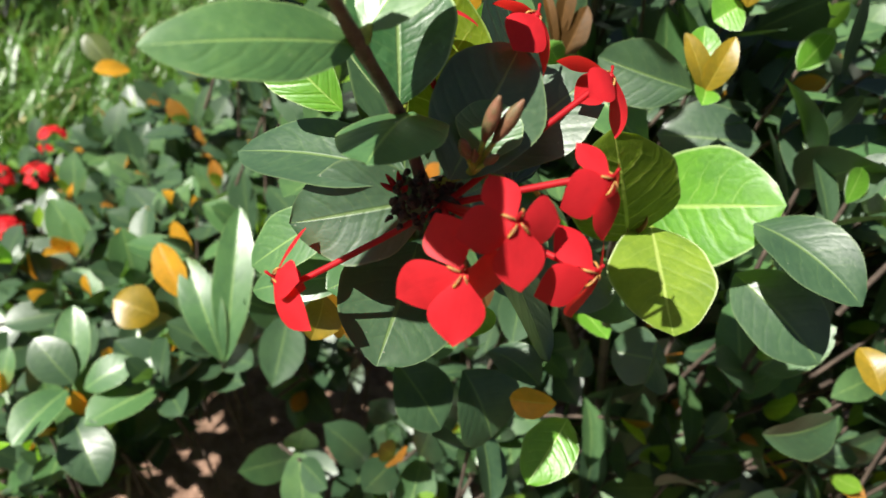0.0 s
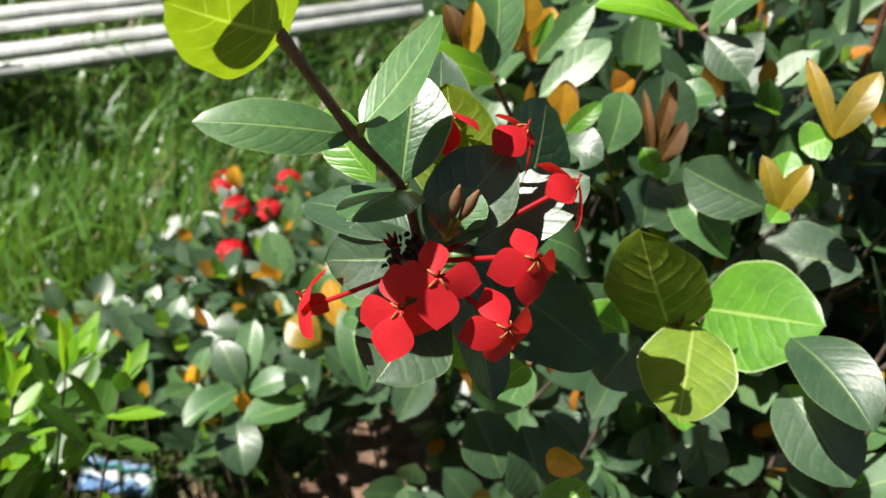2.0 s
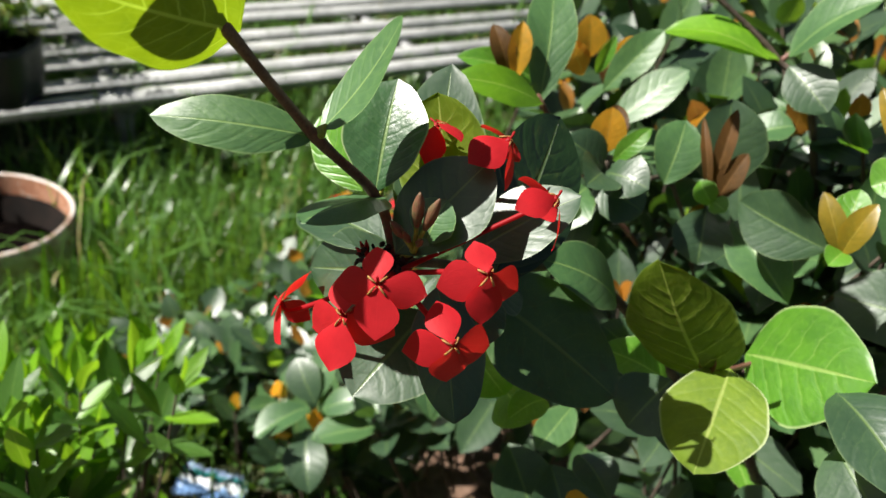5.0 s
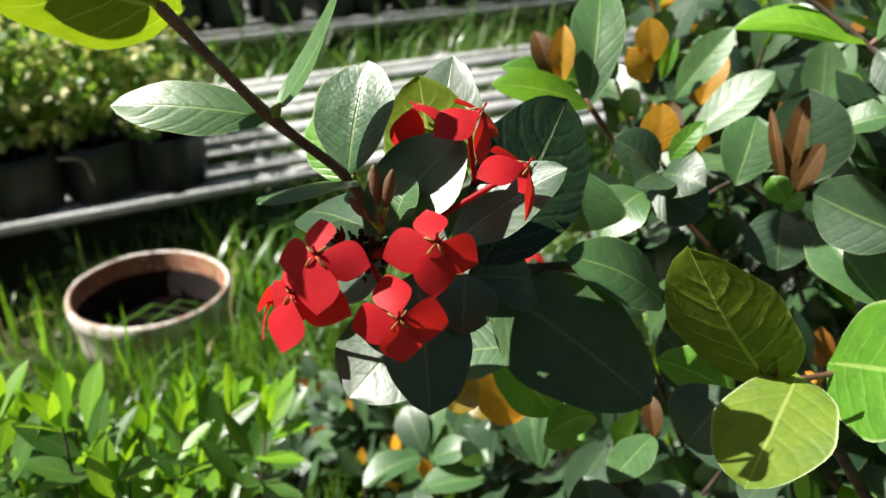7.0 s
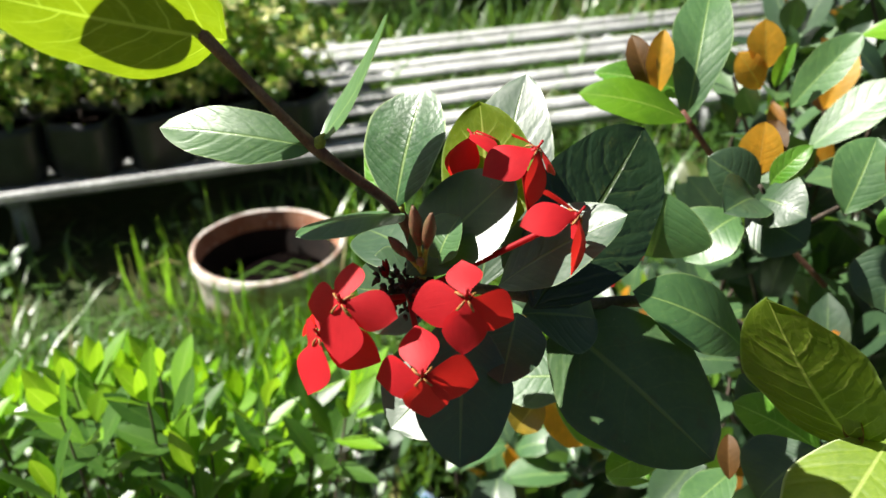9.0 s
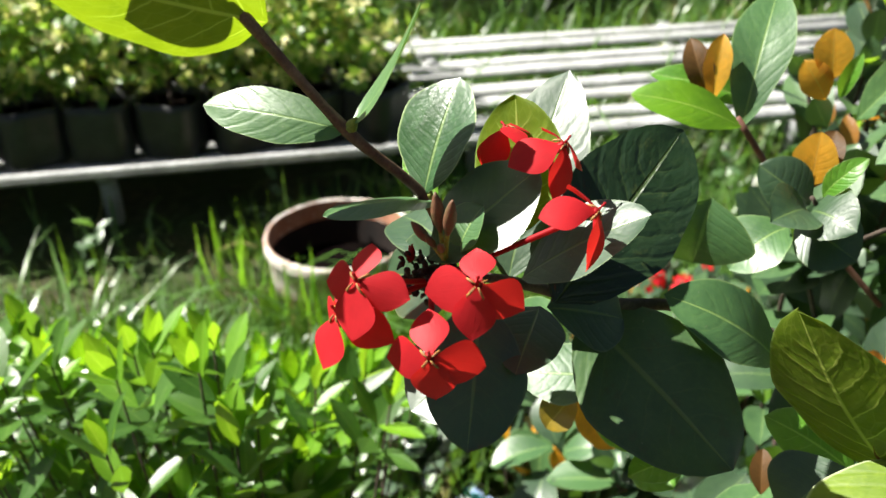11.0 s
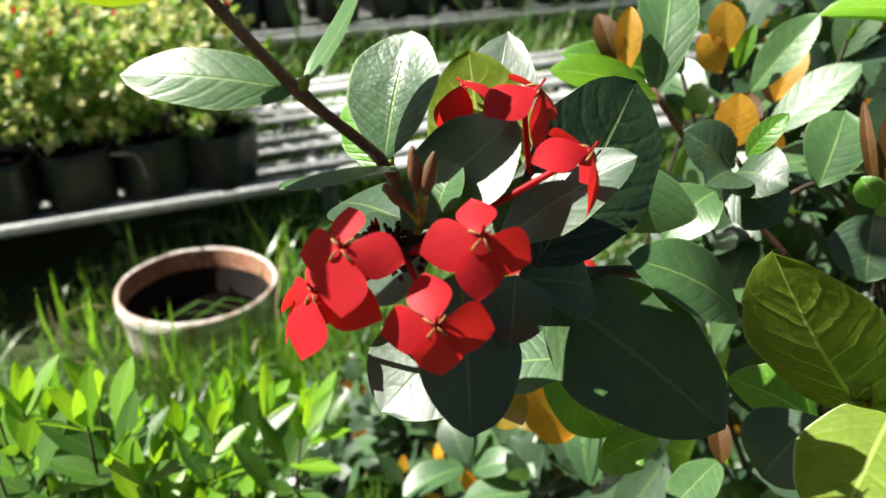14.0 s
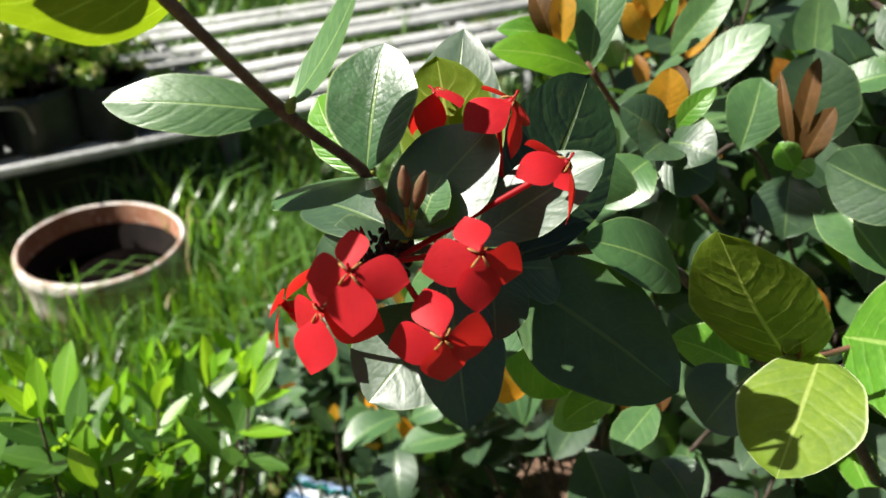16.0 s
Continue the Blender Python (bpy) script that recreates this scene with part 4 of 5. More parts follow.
# an arching branch above, its unseen leaf pairs added to shade the right side
SHADE_BRANCH = smooth_path([(0.24, 0.86, 0.60), (0.27, 0.90, 1.00), (0.17, 0.72, 1.25), (0.085, 0.490, 1.225), (0.015, 0.400, 1.218), (-0.045, 0.366, 1.223)], 6)
part("stem", tube_bm(SHADE_BRANCH, [0.0040 - 0.00008 * k for k in range(len(SHADE_BRANCH))]), bark, shrub)
for k, p in enumerate(SHADE_BRANCH[16::3]):
    turn = 0.6 + 1.57 * k
    d = Vector((math.cos(turn), math.sin(turn), -0.15)) * 0.046
    for sgn in (1, -1):
        leaf(shrub, tuple(p), tuple(p + Vector((d.x * sgn, d.y * sgn, d.z))), 0.027, (-0.31, -0.10, 0.94), leaf_green if k % 2 else leaf_dark)

# two side twigs out of view, added only for the shade their leaves cast
for ends in (((0.195, 0.560, 1.235), (0.225, 0.470, 1.215), (0.250, 0.400, 1.205)), ((0.150, 0.560, 1.240), (0.165, 0.480, 1.225), (0.195, 0.420, 1.210))):
    twig = smooth_path([SHADE_BRANCH[15], *ends], 6)
    part("stem", tube_bm(twig, [0.0032 - 0.00008 * k for k in range(len(twig))]), bark, shrub)
    for k, p in enumerate(twig[3::2]):
        turn = 1.1 + 1.57 * k
        d = Vector((math.cos(turn), math.sin(turn), -0.15)) * 0.055
        for sgn in (1, -1):
            leaf(shrub, tuple(p), tuple(p + Vector((d.x * sgn, d.y * sgn, d.z))), 0.036, (-0.31, -0.20, 0.93), leaf_green if k % 2 else leaf_dark)


# ---- flowers ----
def petal_mesh(length, width, seed, bow):
    """A broad petal with a short point, its face slightly bowed; base at the origin, +Y along it."""
    nu, nv = 8, 12
    rng = np.random.RandomState(seed)
    v, u = np.linspace(0, 1, nv + 1), np.linspace(-1, 1, nu + 1)
    V, U = np.meshgrid(v, u, indexing="ij")
    W = np.maximum(np.maximum(np.sin(np.pi * V ** rng.uniform(1.08, 1.24)), 0.0) ** rng.uniform(0.92, 1.06) * 0.5, 0.11 * (1 - V))
    W = W * (1 + rng.uniform(-0.05, 0.05) * np.sin(V * 6 + rng.uniform(0, 6)) * U)
    X = U * W * width
    Z = bow * length * 4 * V * (1 - V) - rng.uniform(0.06, 0.16) * width * (U * W) ** 2 * 2 + 0.012 * length * np.sin(V * 7 + seed) * U + rng.uniform(-0.06, 0.06) * length * U * V * (1 - V)
    P = np.stack([X, V * length + 0.0005, Z], -1).reshape(-1, 3)
    idx = np.arange((nu + 1) * (nv + 1)).reshape(nv + 1, nu + 1)
    faces = np.stack([idx[:-1, :-1], idx[:-1, 1:], idx[1:, 1:], idx[1:, :-1]], -1).reshape(-1, 4)
    me = bpy.data.meshes.new("petal")
    me.from_pydata(P.tolist(), [], faces.tolist())
    uv = me.uv_layers.new(name="UVMap")
    uv.data.foreach_set("uv", np.stack([U * 0.5 + 0.5, V], -1).reshape(-1, 2)[faces.reshape(-1)].ravel().astype(np.float32))
    return finish("petal", me, [petal_red])


def flower(plant, centre, facing, tips, root, broad=0.79, bow=0.012, seed=0):
    """Four petals reaching to their tips on a long tube, with four stamens between them."""
    c, f = Vector(centre), Vector(facing).normalized()
    r = Vector(root)
    pts = smooth_path([c + f * 0.0004, c - f * 0.006, c.lerp(r, 0.6) - f * 0.003, r], 5)
    head = part("flower", tube_bm(pts, [0.0016] + [0.0011] * (len(pts) - 2) + [0.0013]), tube_red, plant, "four-petalled red blossom on a slender tube")
    rng = random.Random(seed)
    into = head.matrix_basis.inverted() @ Matrix.Translation(plant.location).inverted()
    ways = [Vector(t) - c for t in tips]
    for k, way in enumerate(ways):
        p = new("petal", petal_mesh(way.length, way.length * broad * rng.uniform(0.94, 1.06), 10 * seed + k, bow))
        p.parent = head
        p.matrix_basis = into @ axes(c + f * 0.0003 * k, Vector(tips[k]) + f * 0.0003 * k, f)
        gap = way.normalized() + ways[(k + 1) % 4].normalized()
        s = new("stamen", stamen_mesh)
        s.parent = head
        s.matrix_basis = into @ axes(c + f * 0.0016, c + f * 0.0016 + gap, f)
    p = new("pistil", pistil_mesh)
    p.parent = head
    p.matrix_basis = into @ axes(c, c + ways[0], f)
    return head


sb = tube_bm([(0, 0.0009, 0), (0, 0.0026, 0.0006), (0, 0.0046, 0.0006), (0, 0.0054, 0.0002)], [0.0002, 0.00045, 0.0004, 0.0002], 6)
stamen_mesh = bpy.data.meshes.new("stamen")
sb.to_mesh(stamen_mesh)
sb.free()
finish("stamen", stamen_mesh, [stamen_yellow])
sb = tube_bm([(0, 0, 0), (0.0003, 0, 0.002), (0.0006, 0.0002, 0.0036), (0.0007, 0.0002, 0.0042)], [0.0009, 0.0004, 0.0006, 0.0003], 6)
pistil_mesh = bpy.data.meshes.new("pistil")
sb.to_mesh(pistil_mesh)
sb.free()
finish("pistil", pistil_mesh, [tube_red])

HUB = (0.0285, 0.2360, 1.0160)
# the open flowers, each with its centre, the way it faces and the tips of its petals in turn
flower(shrub, (0.0444, 0.1963, 1.0392), (0.28, -0.82, 0.50), [(0.0363, 0.2071, 1.0450), (0.0296, 0.1936, 1.0330), (0.0490, 0.1909, 1.0213), (0.0574, 0.2075, 1.0348)], HUB, seed=1)
flower(shrub, (0.0724, 0.2225, 1.0423), (0.68, -0.62, 0.40), [(0.0620, 0.2302, 1.0474), (0.0583, 0.2129, 1.0357), (0.0743, 0.2189, 1.0241), (0.0788, 0.2363, 1.0307)], HUB, seed=2)
flower(shrub, (0.0715, 0.2047, 1.0216), (0.68, -0.66, 0.32), [(0.0591, 0.2134, 1.0293), (0.0554, 0.1996, 1.0141), (0.0701, 0.2082, 1.0028), (0.0776, 0.2222, 1.0142)], HUB, seed=3)
flower(shrub, (0.0334, 0.1943, 1.0219), (0.10, -0.92, 0.36), [(0.0245, 0.2075, 1.0300), (0.0179, 0.1989, 1.0066), (0.0346, 0.1868, 1.0027), (0.0473, 0.2079, 1.0120)], HUB, seed=4)
flower(shrub, (0.0754, 0.2695, 1.0543), (0.68, 0.49, 0.55), [(0.0578, 0.2730, 1.0543), (0.0661, 0.2525, 1.0532), (0.0805, 0.2609, 1.0370), (0.0674, 0.2761, 1.0400)], HUB, 0.62, 0.10, seed=5)
flower(shrub, (0.0486, 0.2788, 1.0662), (0.50, 0.45, 0.74), [(0.0345, 0.2820, 1.0660), (0.0415, 0.2602, 1.0600), (0.0537, 0.2702, 1.0490), (0.0440, 0.2900, 1.0520)], (0.040, 0.290, 1.025), 0.72, 0.10, seed=6)
flower(shrub, (0.0150, 0.2814, 1.0609), (0.05, 0.25, 0.95), [(0.0080, 0.2766, 1.0435), (0.0190, 0.2690, 1.0475), (0.0299, 0.2745, 1.0599), (0.0140, 0.2950, 1.0520)], (0.022, 0.280, 1.030), 0.66, 0.12, seed=7)
flower(shrub, (-0.0200, 0.2290, 0.9825), (-0.95, -0.08, 0.22), [(-0.0134, 0.2393, 0.9960), (-0.0110, 0.2160, 0.9930), (-0.0051, 0.2107, 0.9790), (-0.0100, 0.2380, 0.9730)], HUB, 0.62, 0.08, seed=8)


# buds, dried flower remains and tiny red buds at the head of the branch
def bud(points, radius, mat, name="bud", label=""):
    pts = smooth_path(points, 4)
    n = len(pts) - 1
    return part(name, tube_bm(pts, [max(0.0003, radius * math.sin(0.35 + 2.6 * k / n)) for k in range(n + 1)], 7), mat, shrub, label)


AXIL = Vector((0.0352, 0.2372, 1.0290))
for dx, dy, dz, r in ((0.0018, -0.0050, 0.0278, 0.0025), (0.0090, -0.0032, 0.0272, 0.0024), (-0.0066, -0.0092, 0.0145, 0.0020), (0.0055, -0.0060, 0.0100, 0.0015), (-0.0020, -0.0070, 0.0110, 0.0014)):
    d = Vector((dx, dy, dz))
    bud([AXIL + d * 0.42, AXIL + d * 0.62, AXIL + d * 0.82, AXIL + d], r, bud_brown, "bud", "narrow brown leaf bud")
    part("bud_stalk", tube_bm([Vector(HEAD), AXIL, AXIL + d * 0.30, AXIL + d * 0.46], [0.0016, 0.0014, 0.0009, 0.0009], 6), node_green, shrub, "short green-brown bud stalk")
rng = random.Random(4)
DRY = Vector((0.0150, 0.2375, 1.0165))
for k in range(100):
    o = DRY + Vector((rng.uniform(-0.002, 0.017), rng.uniform(-0.006, 0.010), rng.uniform(-0.010, 0.003)))
    d = Vector((rng.uniform(-1, 1), rng.uniform(-1, 0.3), rng.uniform(-0.6, 1))).normalized() * rng.uniform(0.0015, 0.0035)
    bud([o, o + d * 0.5 + Vector((0, 0, 0.001)), o + d], rng.uniform(0.0006, 0.0015), dried, "dried_calyx")
for dx, dy, dz in ((-0.0050, 0.0020, 0.0040), (-0.0020, 0.0010, 0.0062), (-0.0060, 0.0010, 0.0015), (0.0010, -0.0030, 0.0045)):
    d = Vector((dx, dy, dz))
    bud([DRY + d * 0.2, DRY + d * 0.7, DRY + d * 1.15], 0.0010, tube_red, "flower_bud", "tiny unopened red flower bud")
for k in range(9):
    o = Vector(HUB) + Vector((rng.uniform(-0.006, 0.006), rng.uniform(-0.004, 0.004), rng.uniform(-0.004, 0.004)))
    bud([Vector(HEAD), (o + Vector(HEAD)) * 0.5, o], 0.0022, dried, "flower_stalk")


# ---- leaf masses ----
def shoot(heap, wood, p, axis, rng, pairs, length, tint=0.25, width=0.55, gap=0.02, spread=0.9):
    """A twig end with crossed pairs of leaves."""
    a = Vector(axis).normalized()
    side = a.orthogonal().normalized()
    side.rotate(Matrix.Rotation(rng.uniform(0, 6.28), 3, a))
    p = Vector(p)
    wood.append((p - a * 0.10 - Vector((0, 0, 0.06)), p))
    for k in range(pairs):
        q = p - a * gap * k
        side = a.cross(side).normalized()
        if rng.rand() < 0.3:
            side.rotate(Matrix.Rotation(rng.uniform(-0.6, 0.6), 3, a))
        for sgn in (1, -1):
            if rng.rand() < 0.1:
                continue
            young = k == 0 and rng.rand() < tint
            ln = length * rng.uniform(0.75, 1.2) * (0.55 if k == 0 else 1.0)
            op = spread * (0.35 if k == 0 else rng.uniform(0.7, 1.2))
            d = (a * math.cos(op) + side * sgn * math.sin(op)).normalized()
            n = (a * math.sin(op) - side * sgn * math.cos(op)) + Vector((rng.uniform(-0.3, 0.3), rng.uniform(-0.3, 0.3), 0.35))
            slot = 2 if young else (3 if (k == 0 and rng.rand() < 0.3) else (0 if rng.rand() < 0.62 else 1))
            heap.add(q, q + d * ln, n, ln * width * rng.uniform(0.85, 1.15), slot, rng.uniform(0.05, 0.3), rng.uniform(-0.02, 0.12))


def twigs(name, wood, mat, parent, r=0.0016):
    bm = bmesh.new()
    for a, b in wood:
        d = (b - a).normalized()
        s = d.orthogonal().normalized()
        o = d.cross(s)
        ra = [bm.verts.new(a + (s * math.cos(t) + o * math.sin(t)) * r * 1.5) for t in (0, 1.57, 3.14, 4.71)]
        rb = [bm.verts.new(b + (s * math.cos(t) + o * math.sin(t)) * r) for t in (0, 1.57, 3.14, 4.71)]
        for j in range(4):
            bm.faces.new((ra[j], ra[(j + 1) % 4], rb[(j + 1) % 4], rb[j]))
    ob = part(name, bm, mat, parent)
    ob["kind"] = "stuff"
    return ob


def main_mass():
    rng = np.random.RandomState(11)
    heap, wood = Heap(4, 6), []
    n = 0
    while n < 1000:
        x, y = rng.uniform(-0.25, 1.1), rng.uniform(0.45, 1.5)
        edge = -0.03 - 0.35 * (y - 0.46)
        top = 1.0 + 0.05 * noise.noise((x * 4, y * 4, 0.0)) - 0.06 * max(0.0, y - 0.9)
        z = top - abs(rng.normal(0, 0.22))
        if z < 0.12 or x < edge + max(0.0, 0.75 - z) * 0.55 or (abs(x - 0.42) / 0.70) ** 2.6 + (abs(y - 0.97) / 0.56) ** 2.6 > 1:
            continue
        if y < 0.56 and x < 0.30 and z > 0.70:
            continue
        if y < 0.62 and 0.0 < x < 0.14 and z > 0.86 or math.hypot(x, y - 0.55, z - 0.63) < 0.085:
            continue
        ax = (rng.uniform(-0.5, 0.3) + (0.4 if x > 0.2 else 0.0), rng.uniform(-0.9, 0.2), rng.uniform(0.4, 1.2))
        shoot(heap, wood, (x, y, z), ax, rng, rng.randint(2, 5), rng.uniform(0.055, 0.078))
        n += 1
    n = 0
    while n < 380:
        x, y, z = rng.uniform(-0.06, 0.75), rng.uniform(0.52, 0.95), rng.uniform(0.22, 0.84)
        if x < 0.10 and (z > 0.66 or (abs(x - 0.015) < 0.03 and y < 0.9)) or math.hypot(x, y - 0.55, z - 0.63) < 0.085:
            continue
        shoot(heap, wood, (x, y, z), (rng.uniform(-0.2, 0.8), rng.uniform(-1.0, -0.2), rng.uniform(0.1, 0.8)), rng, rng.randint(2, 4), rng.uniform(0.06, 0.078))
        n += 1
    n = 0
    while n < 30:
        x, y, z = rng.uniform(0.34, 0.75), rng.uniform(0.42, 0.5), rng.uniform(0.35, 0.72)
        shoot(heap, wood, (x, y, z), (rng.uniform(0.0, 0.9), rng.uniform(-1.0, -0.2), rng.uniform(0.0, 0.7)), rng, rng.randint(2, 4), rng.uniform(0.05, 0.07))
        n += 1
    n = 0
    while n < 36:
        x, y, z = rng.uniform(0.11, 0.32), rng.uniform(0.59, 0.68), rng.uniform(0.78, 0.94)
        shoot(heap, wood, (x, y, z), (rng.uniform(-0.3, 0.4), rng.uniform(-1.0, -0.3), rng.uniform(0.3, 1.0)), rng, rng.randint(2, 4), rng.uniform(0.05, 0.068))
        n += 1
    heap.pick(shrub, (0.25, 0.40, 0.95), 190, [leaf_dark, leaf_green, leaf_orange, leaf_lime])
    ob = hang(new("foliage", heap.mesh("foliage", MASS)), shrub)
    ob["kind"] = "stuff"
    twigs("wood", wood, bark_old, shrub)


main_mass()


def flower_head(plant, x, y, z, seed, count=46):
    rng = np.random.RandomState(seed)
    blossoms = Heap(2, 3)
    for k in range(count):
        d = Vector((rng.normal(), rng.normal(), abs(rng.normal()) + 0.2)).normalized()
        c = Vector((x, y, z)) + d * 0.026
        s = d.orthogonal().normalized()
        s.rotate(Matrix.Rotation(rng.uniform(0, 6.28), 3, d))
        blossoms.add(c, c + s * 0.018 - d * 0.003, d, 0.014, 0, 0.1, 0.0)
    hang(new("flower_head", blossoms.mesh("flower_head", [petal_red])), plant)["label"] = "round head of small red blossoms"



low = tagged(empty("low_ixora_shrub", -0.35, 0.95, 0.0), "low spreading green shrub with orange young leaves and red flower heads", "shrub")


def low_mass():
    rng = np.random.RandomState(12)
    heap, wood = Heap(4, 6), []
    n = 0
    while n < 320:
        x, y = rng.uniform(-0.85, 0.0), rng.uniform(0.55, 1.6)
        top = 0.56 - 0.55 * max(0.0, -0.15 - x) + 0.07 * noise.noise((x * 5, y * 5, 2.0))
        if ((x + 0.4) / 0.48) ** 2 + ((y - 1.05) / 0.5) ** 2 > 1 or (x > -0.12 and y < 1.2):
            continue
        z = top - abs(rng.normal(0, 0.12))
        if z < 0.06 or math.hypot(x + 0.562 + z * 0.55, y - 0.772 + z * 0.30) < 0.10 or math.hypot(x + 0.57 - z * 0.55, y - 0.785 + z * 0.69) < 0.12:
            continue
        shoot(heap, wood, (x, y, z), (rng.uniform(-0.8, 0.2), rng.uniform(-0.9, 0.1), rng.uniform(0.6, 1.2)), rng, rng.randint(2, 5), rng.uniform(0.062, 0.082), tint=0.28)
        n += 1
    heap.pick(low, (-0.25, 0.65, 0.55), 280, [leaf_dark, leaf_green, leaf_orange, leaf_lime])
    ob = hang(new("foliage", heap.mesh("foliage", MASS)), low)
    ob["kind"] = "stuff"
    twigs("wood", wood, bark_old, low)
    for k, (x, y, z) in enumerate(((-0.522, 1.039, 0.350), (-0.599, 1.185, 0.340), (-0.546, 1.209, 0.340), (-0.678, 1.269, 0.330), (-0.571, 1.334, 0.340))):
        flower_head(low, x, y, z, 40 + k, 46 if k == 0 else 24)


low_mass()

# ---- bright young shrub ----
young_leaf = foliage("young_leaf", (0.040, 0.105, 0.018), (0.16, 0.26, 0.06), (0.20, 0.40, 0.015), sheer=0.32, vary=0.8, rough=0.34, gloss=0.6)
young = tagged(empty("young_shrub", -0.42, 0.25, 0.0), "bushy shrub with narrow upright bright lime leaves", "shrub")


def young_mass():
    rng = np.random.RandomState(13)
    heap, wood, heads = Heap(2, 6, 0.85), [], []
    n = 0
    while n < 220:
        x, y = (rng.uniform(-0.38, -0.24), rng.uniform(0.24, 0.38)) if n < 12 else (rng.uniform(-0.85, -0.10), rng.uniform(-0.15, 0.55))
        if ((x + 0.50) / 0.30) ** 2 + ((y - 0.28) / 0.26) ** 2 > 1:
            continue
        top = n < 84
        z = 0.765 + 0.5 * (x + 0.3) - 0.55 * (y - 0.3) + 0.05 * noise.noise((x * 7, y * 7, 5.0)) - abs(rng.normal(0, 0.035)) - 0.25 * max(0.0, -0.52 - x)
        z -= rng.uniform(0.05, 0.32) if not top else 0.085 if n < 12 else 0.015
        if z > 0.80 or math.hypot(x + 0.575 - z * 0.54, y - 0.788 + z * 0.69) < 0.07:
            continue
        p = Vector((x, y, z))
        if top and any((p - q).length < 0.042 for q in heads):
            continue
        heads.append(p)
        a = Vector((rng.uniform(-0.35, 0.35), rng.uniform(-0.35, 0.35), 1)).normalized()
        wood.append((Vector((x * 0.8 - 0.08, y * 0.8 + 0.05, z - 0.25)), p))
        side = a.orthogonal().normalized()
        side.rotate(Matrix.Rotation(rng.uniform(0, 6.28), 3, a))
        for k in range(5):
            side.rotate(Matrix.Rotation(1.57 + rng.uniform(-0.3, 0.3), 3, a))
            q = p - a * (0.006 if k == 1 else 0.017 * k)
            op = (0.24, 0.50, 0.85, 1.05, 1.2)[k] * rng.uniform(0.8, 1.2)
            ln = rng.uniform(0.046, 0.064) * (0.72, 0.85, 1.0, 1.05, 1.0)[k]
            for sgn in (1, -1):
                d = a * math.cos(op) + side * sgn * math.sin(op)
                lime = rng.rand() < ((1.0, 0.9, 0.45, 0.12, 0.03) if top else (0.8, 0.35, 0.08, 0.02, 0.0))[k]
                heap.add(q, q + d * ln, a * math.sin(op) - side * sgn * math.cos(op) + Vector((0, 0, 0.2)), ln * rng.uniform(0.30, 0.40),
                         0 if lime else 1, rng.uniform(0.15, 0.45), rng.uniform(-0.10, 0.04))
        n += 1
    heap.pick(young, (-0.30, 0.28, 0.80), 280, [leaf_sprout, young_leaf])
    ob = hang(new("foliage", heap.mesh("foliage", YOUNG, obov=0.95)), young)
    ob["kind"] = "stuff"
    twigs("wood", wood, bark_old, young, 0.0010)


young_mass()


# ---- nursery ----
def pot_thing():
    pot = tagged(empty("clay_pot", POT.x, POT.y, 0.0), "weathered round terracotta pot with lime stains, standing in grass", "pot")
    R = 0.190
    prof = [(0.10, -0.03), (0.158, -0.03), (0.178, 0.05), (0.185, 0.112), (R - 0.002, 0.116), (R, 0.122), (R, 0.143), (R - 0.004, 0.150), (R - 0.009, 0.150), (R - 0.012, 0.146),
            (R - 0.014, 0.10), (0.150, 0.008), (0.14, 0.0)]
    part("body", lathe_bm(prof, 64, 0.003), clay_white, pot, m=Matrix.Translation(POT))
    part("lining", lathe_bm([(R - 0.0128, 0.1475), (R - 0.0150, 0.118), (R - 0.0165, 0.098)][::-1], 64, 0.003, False), clay, pot, "bare orange terracotta inner wall", m=Matrix.Translation(POT))
    # lower wall ring, its shade put into the colour
    part("shade_lining", lathe_bm([(R - 0.0166, 0.0985), (0.1555, 0.04), (0.147, 0.012)][::-1], 64, 0.003, False), shade_clay, pot, "lower inner wall coloured dark as if in shade", m=Matrix.Translation(POT))
    part("soil_fill", lathe_bm([(0.005, 0.038), (0.08, 0.044), (0.152, 0.036), (0.148, 0.015)][::-1], 40, 0.006), dark_soil, pot, "near-black potting soil", m=Matrix.Translation(POT))


pot_thing()


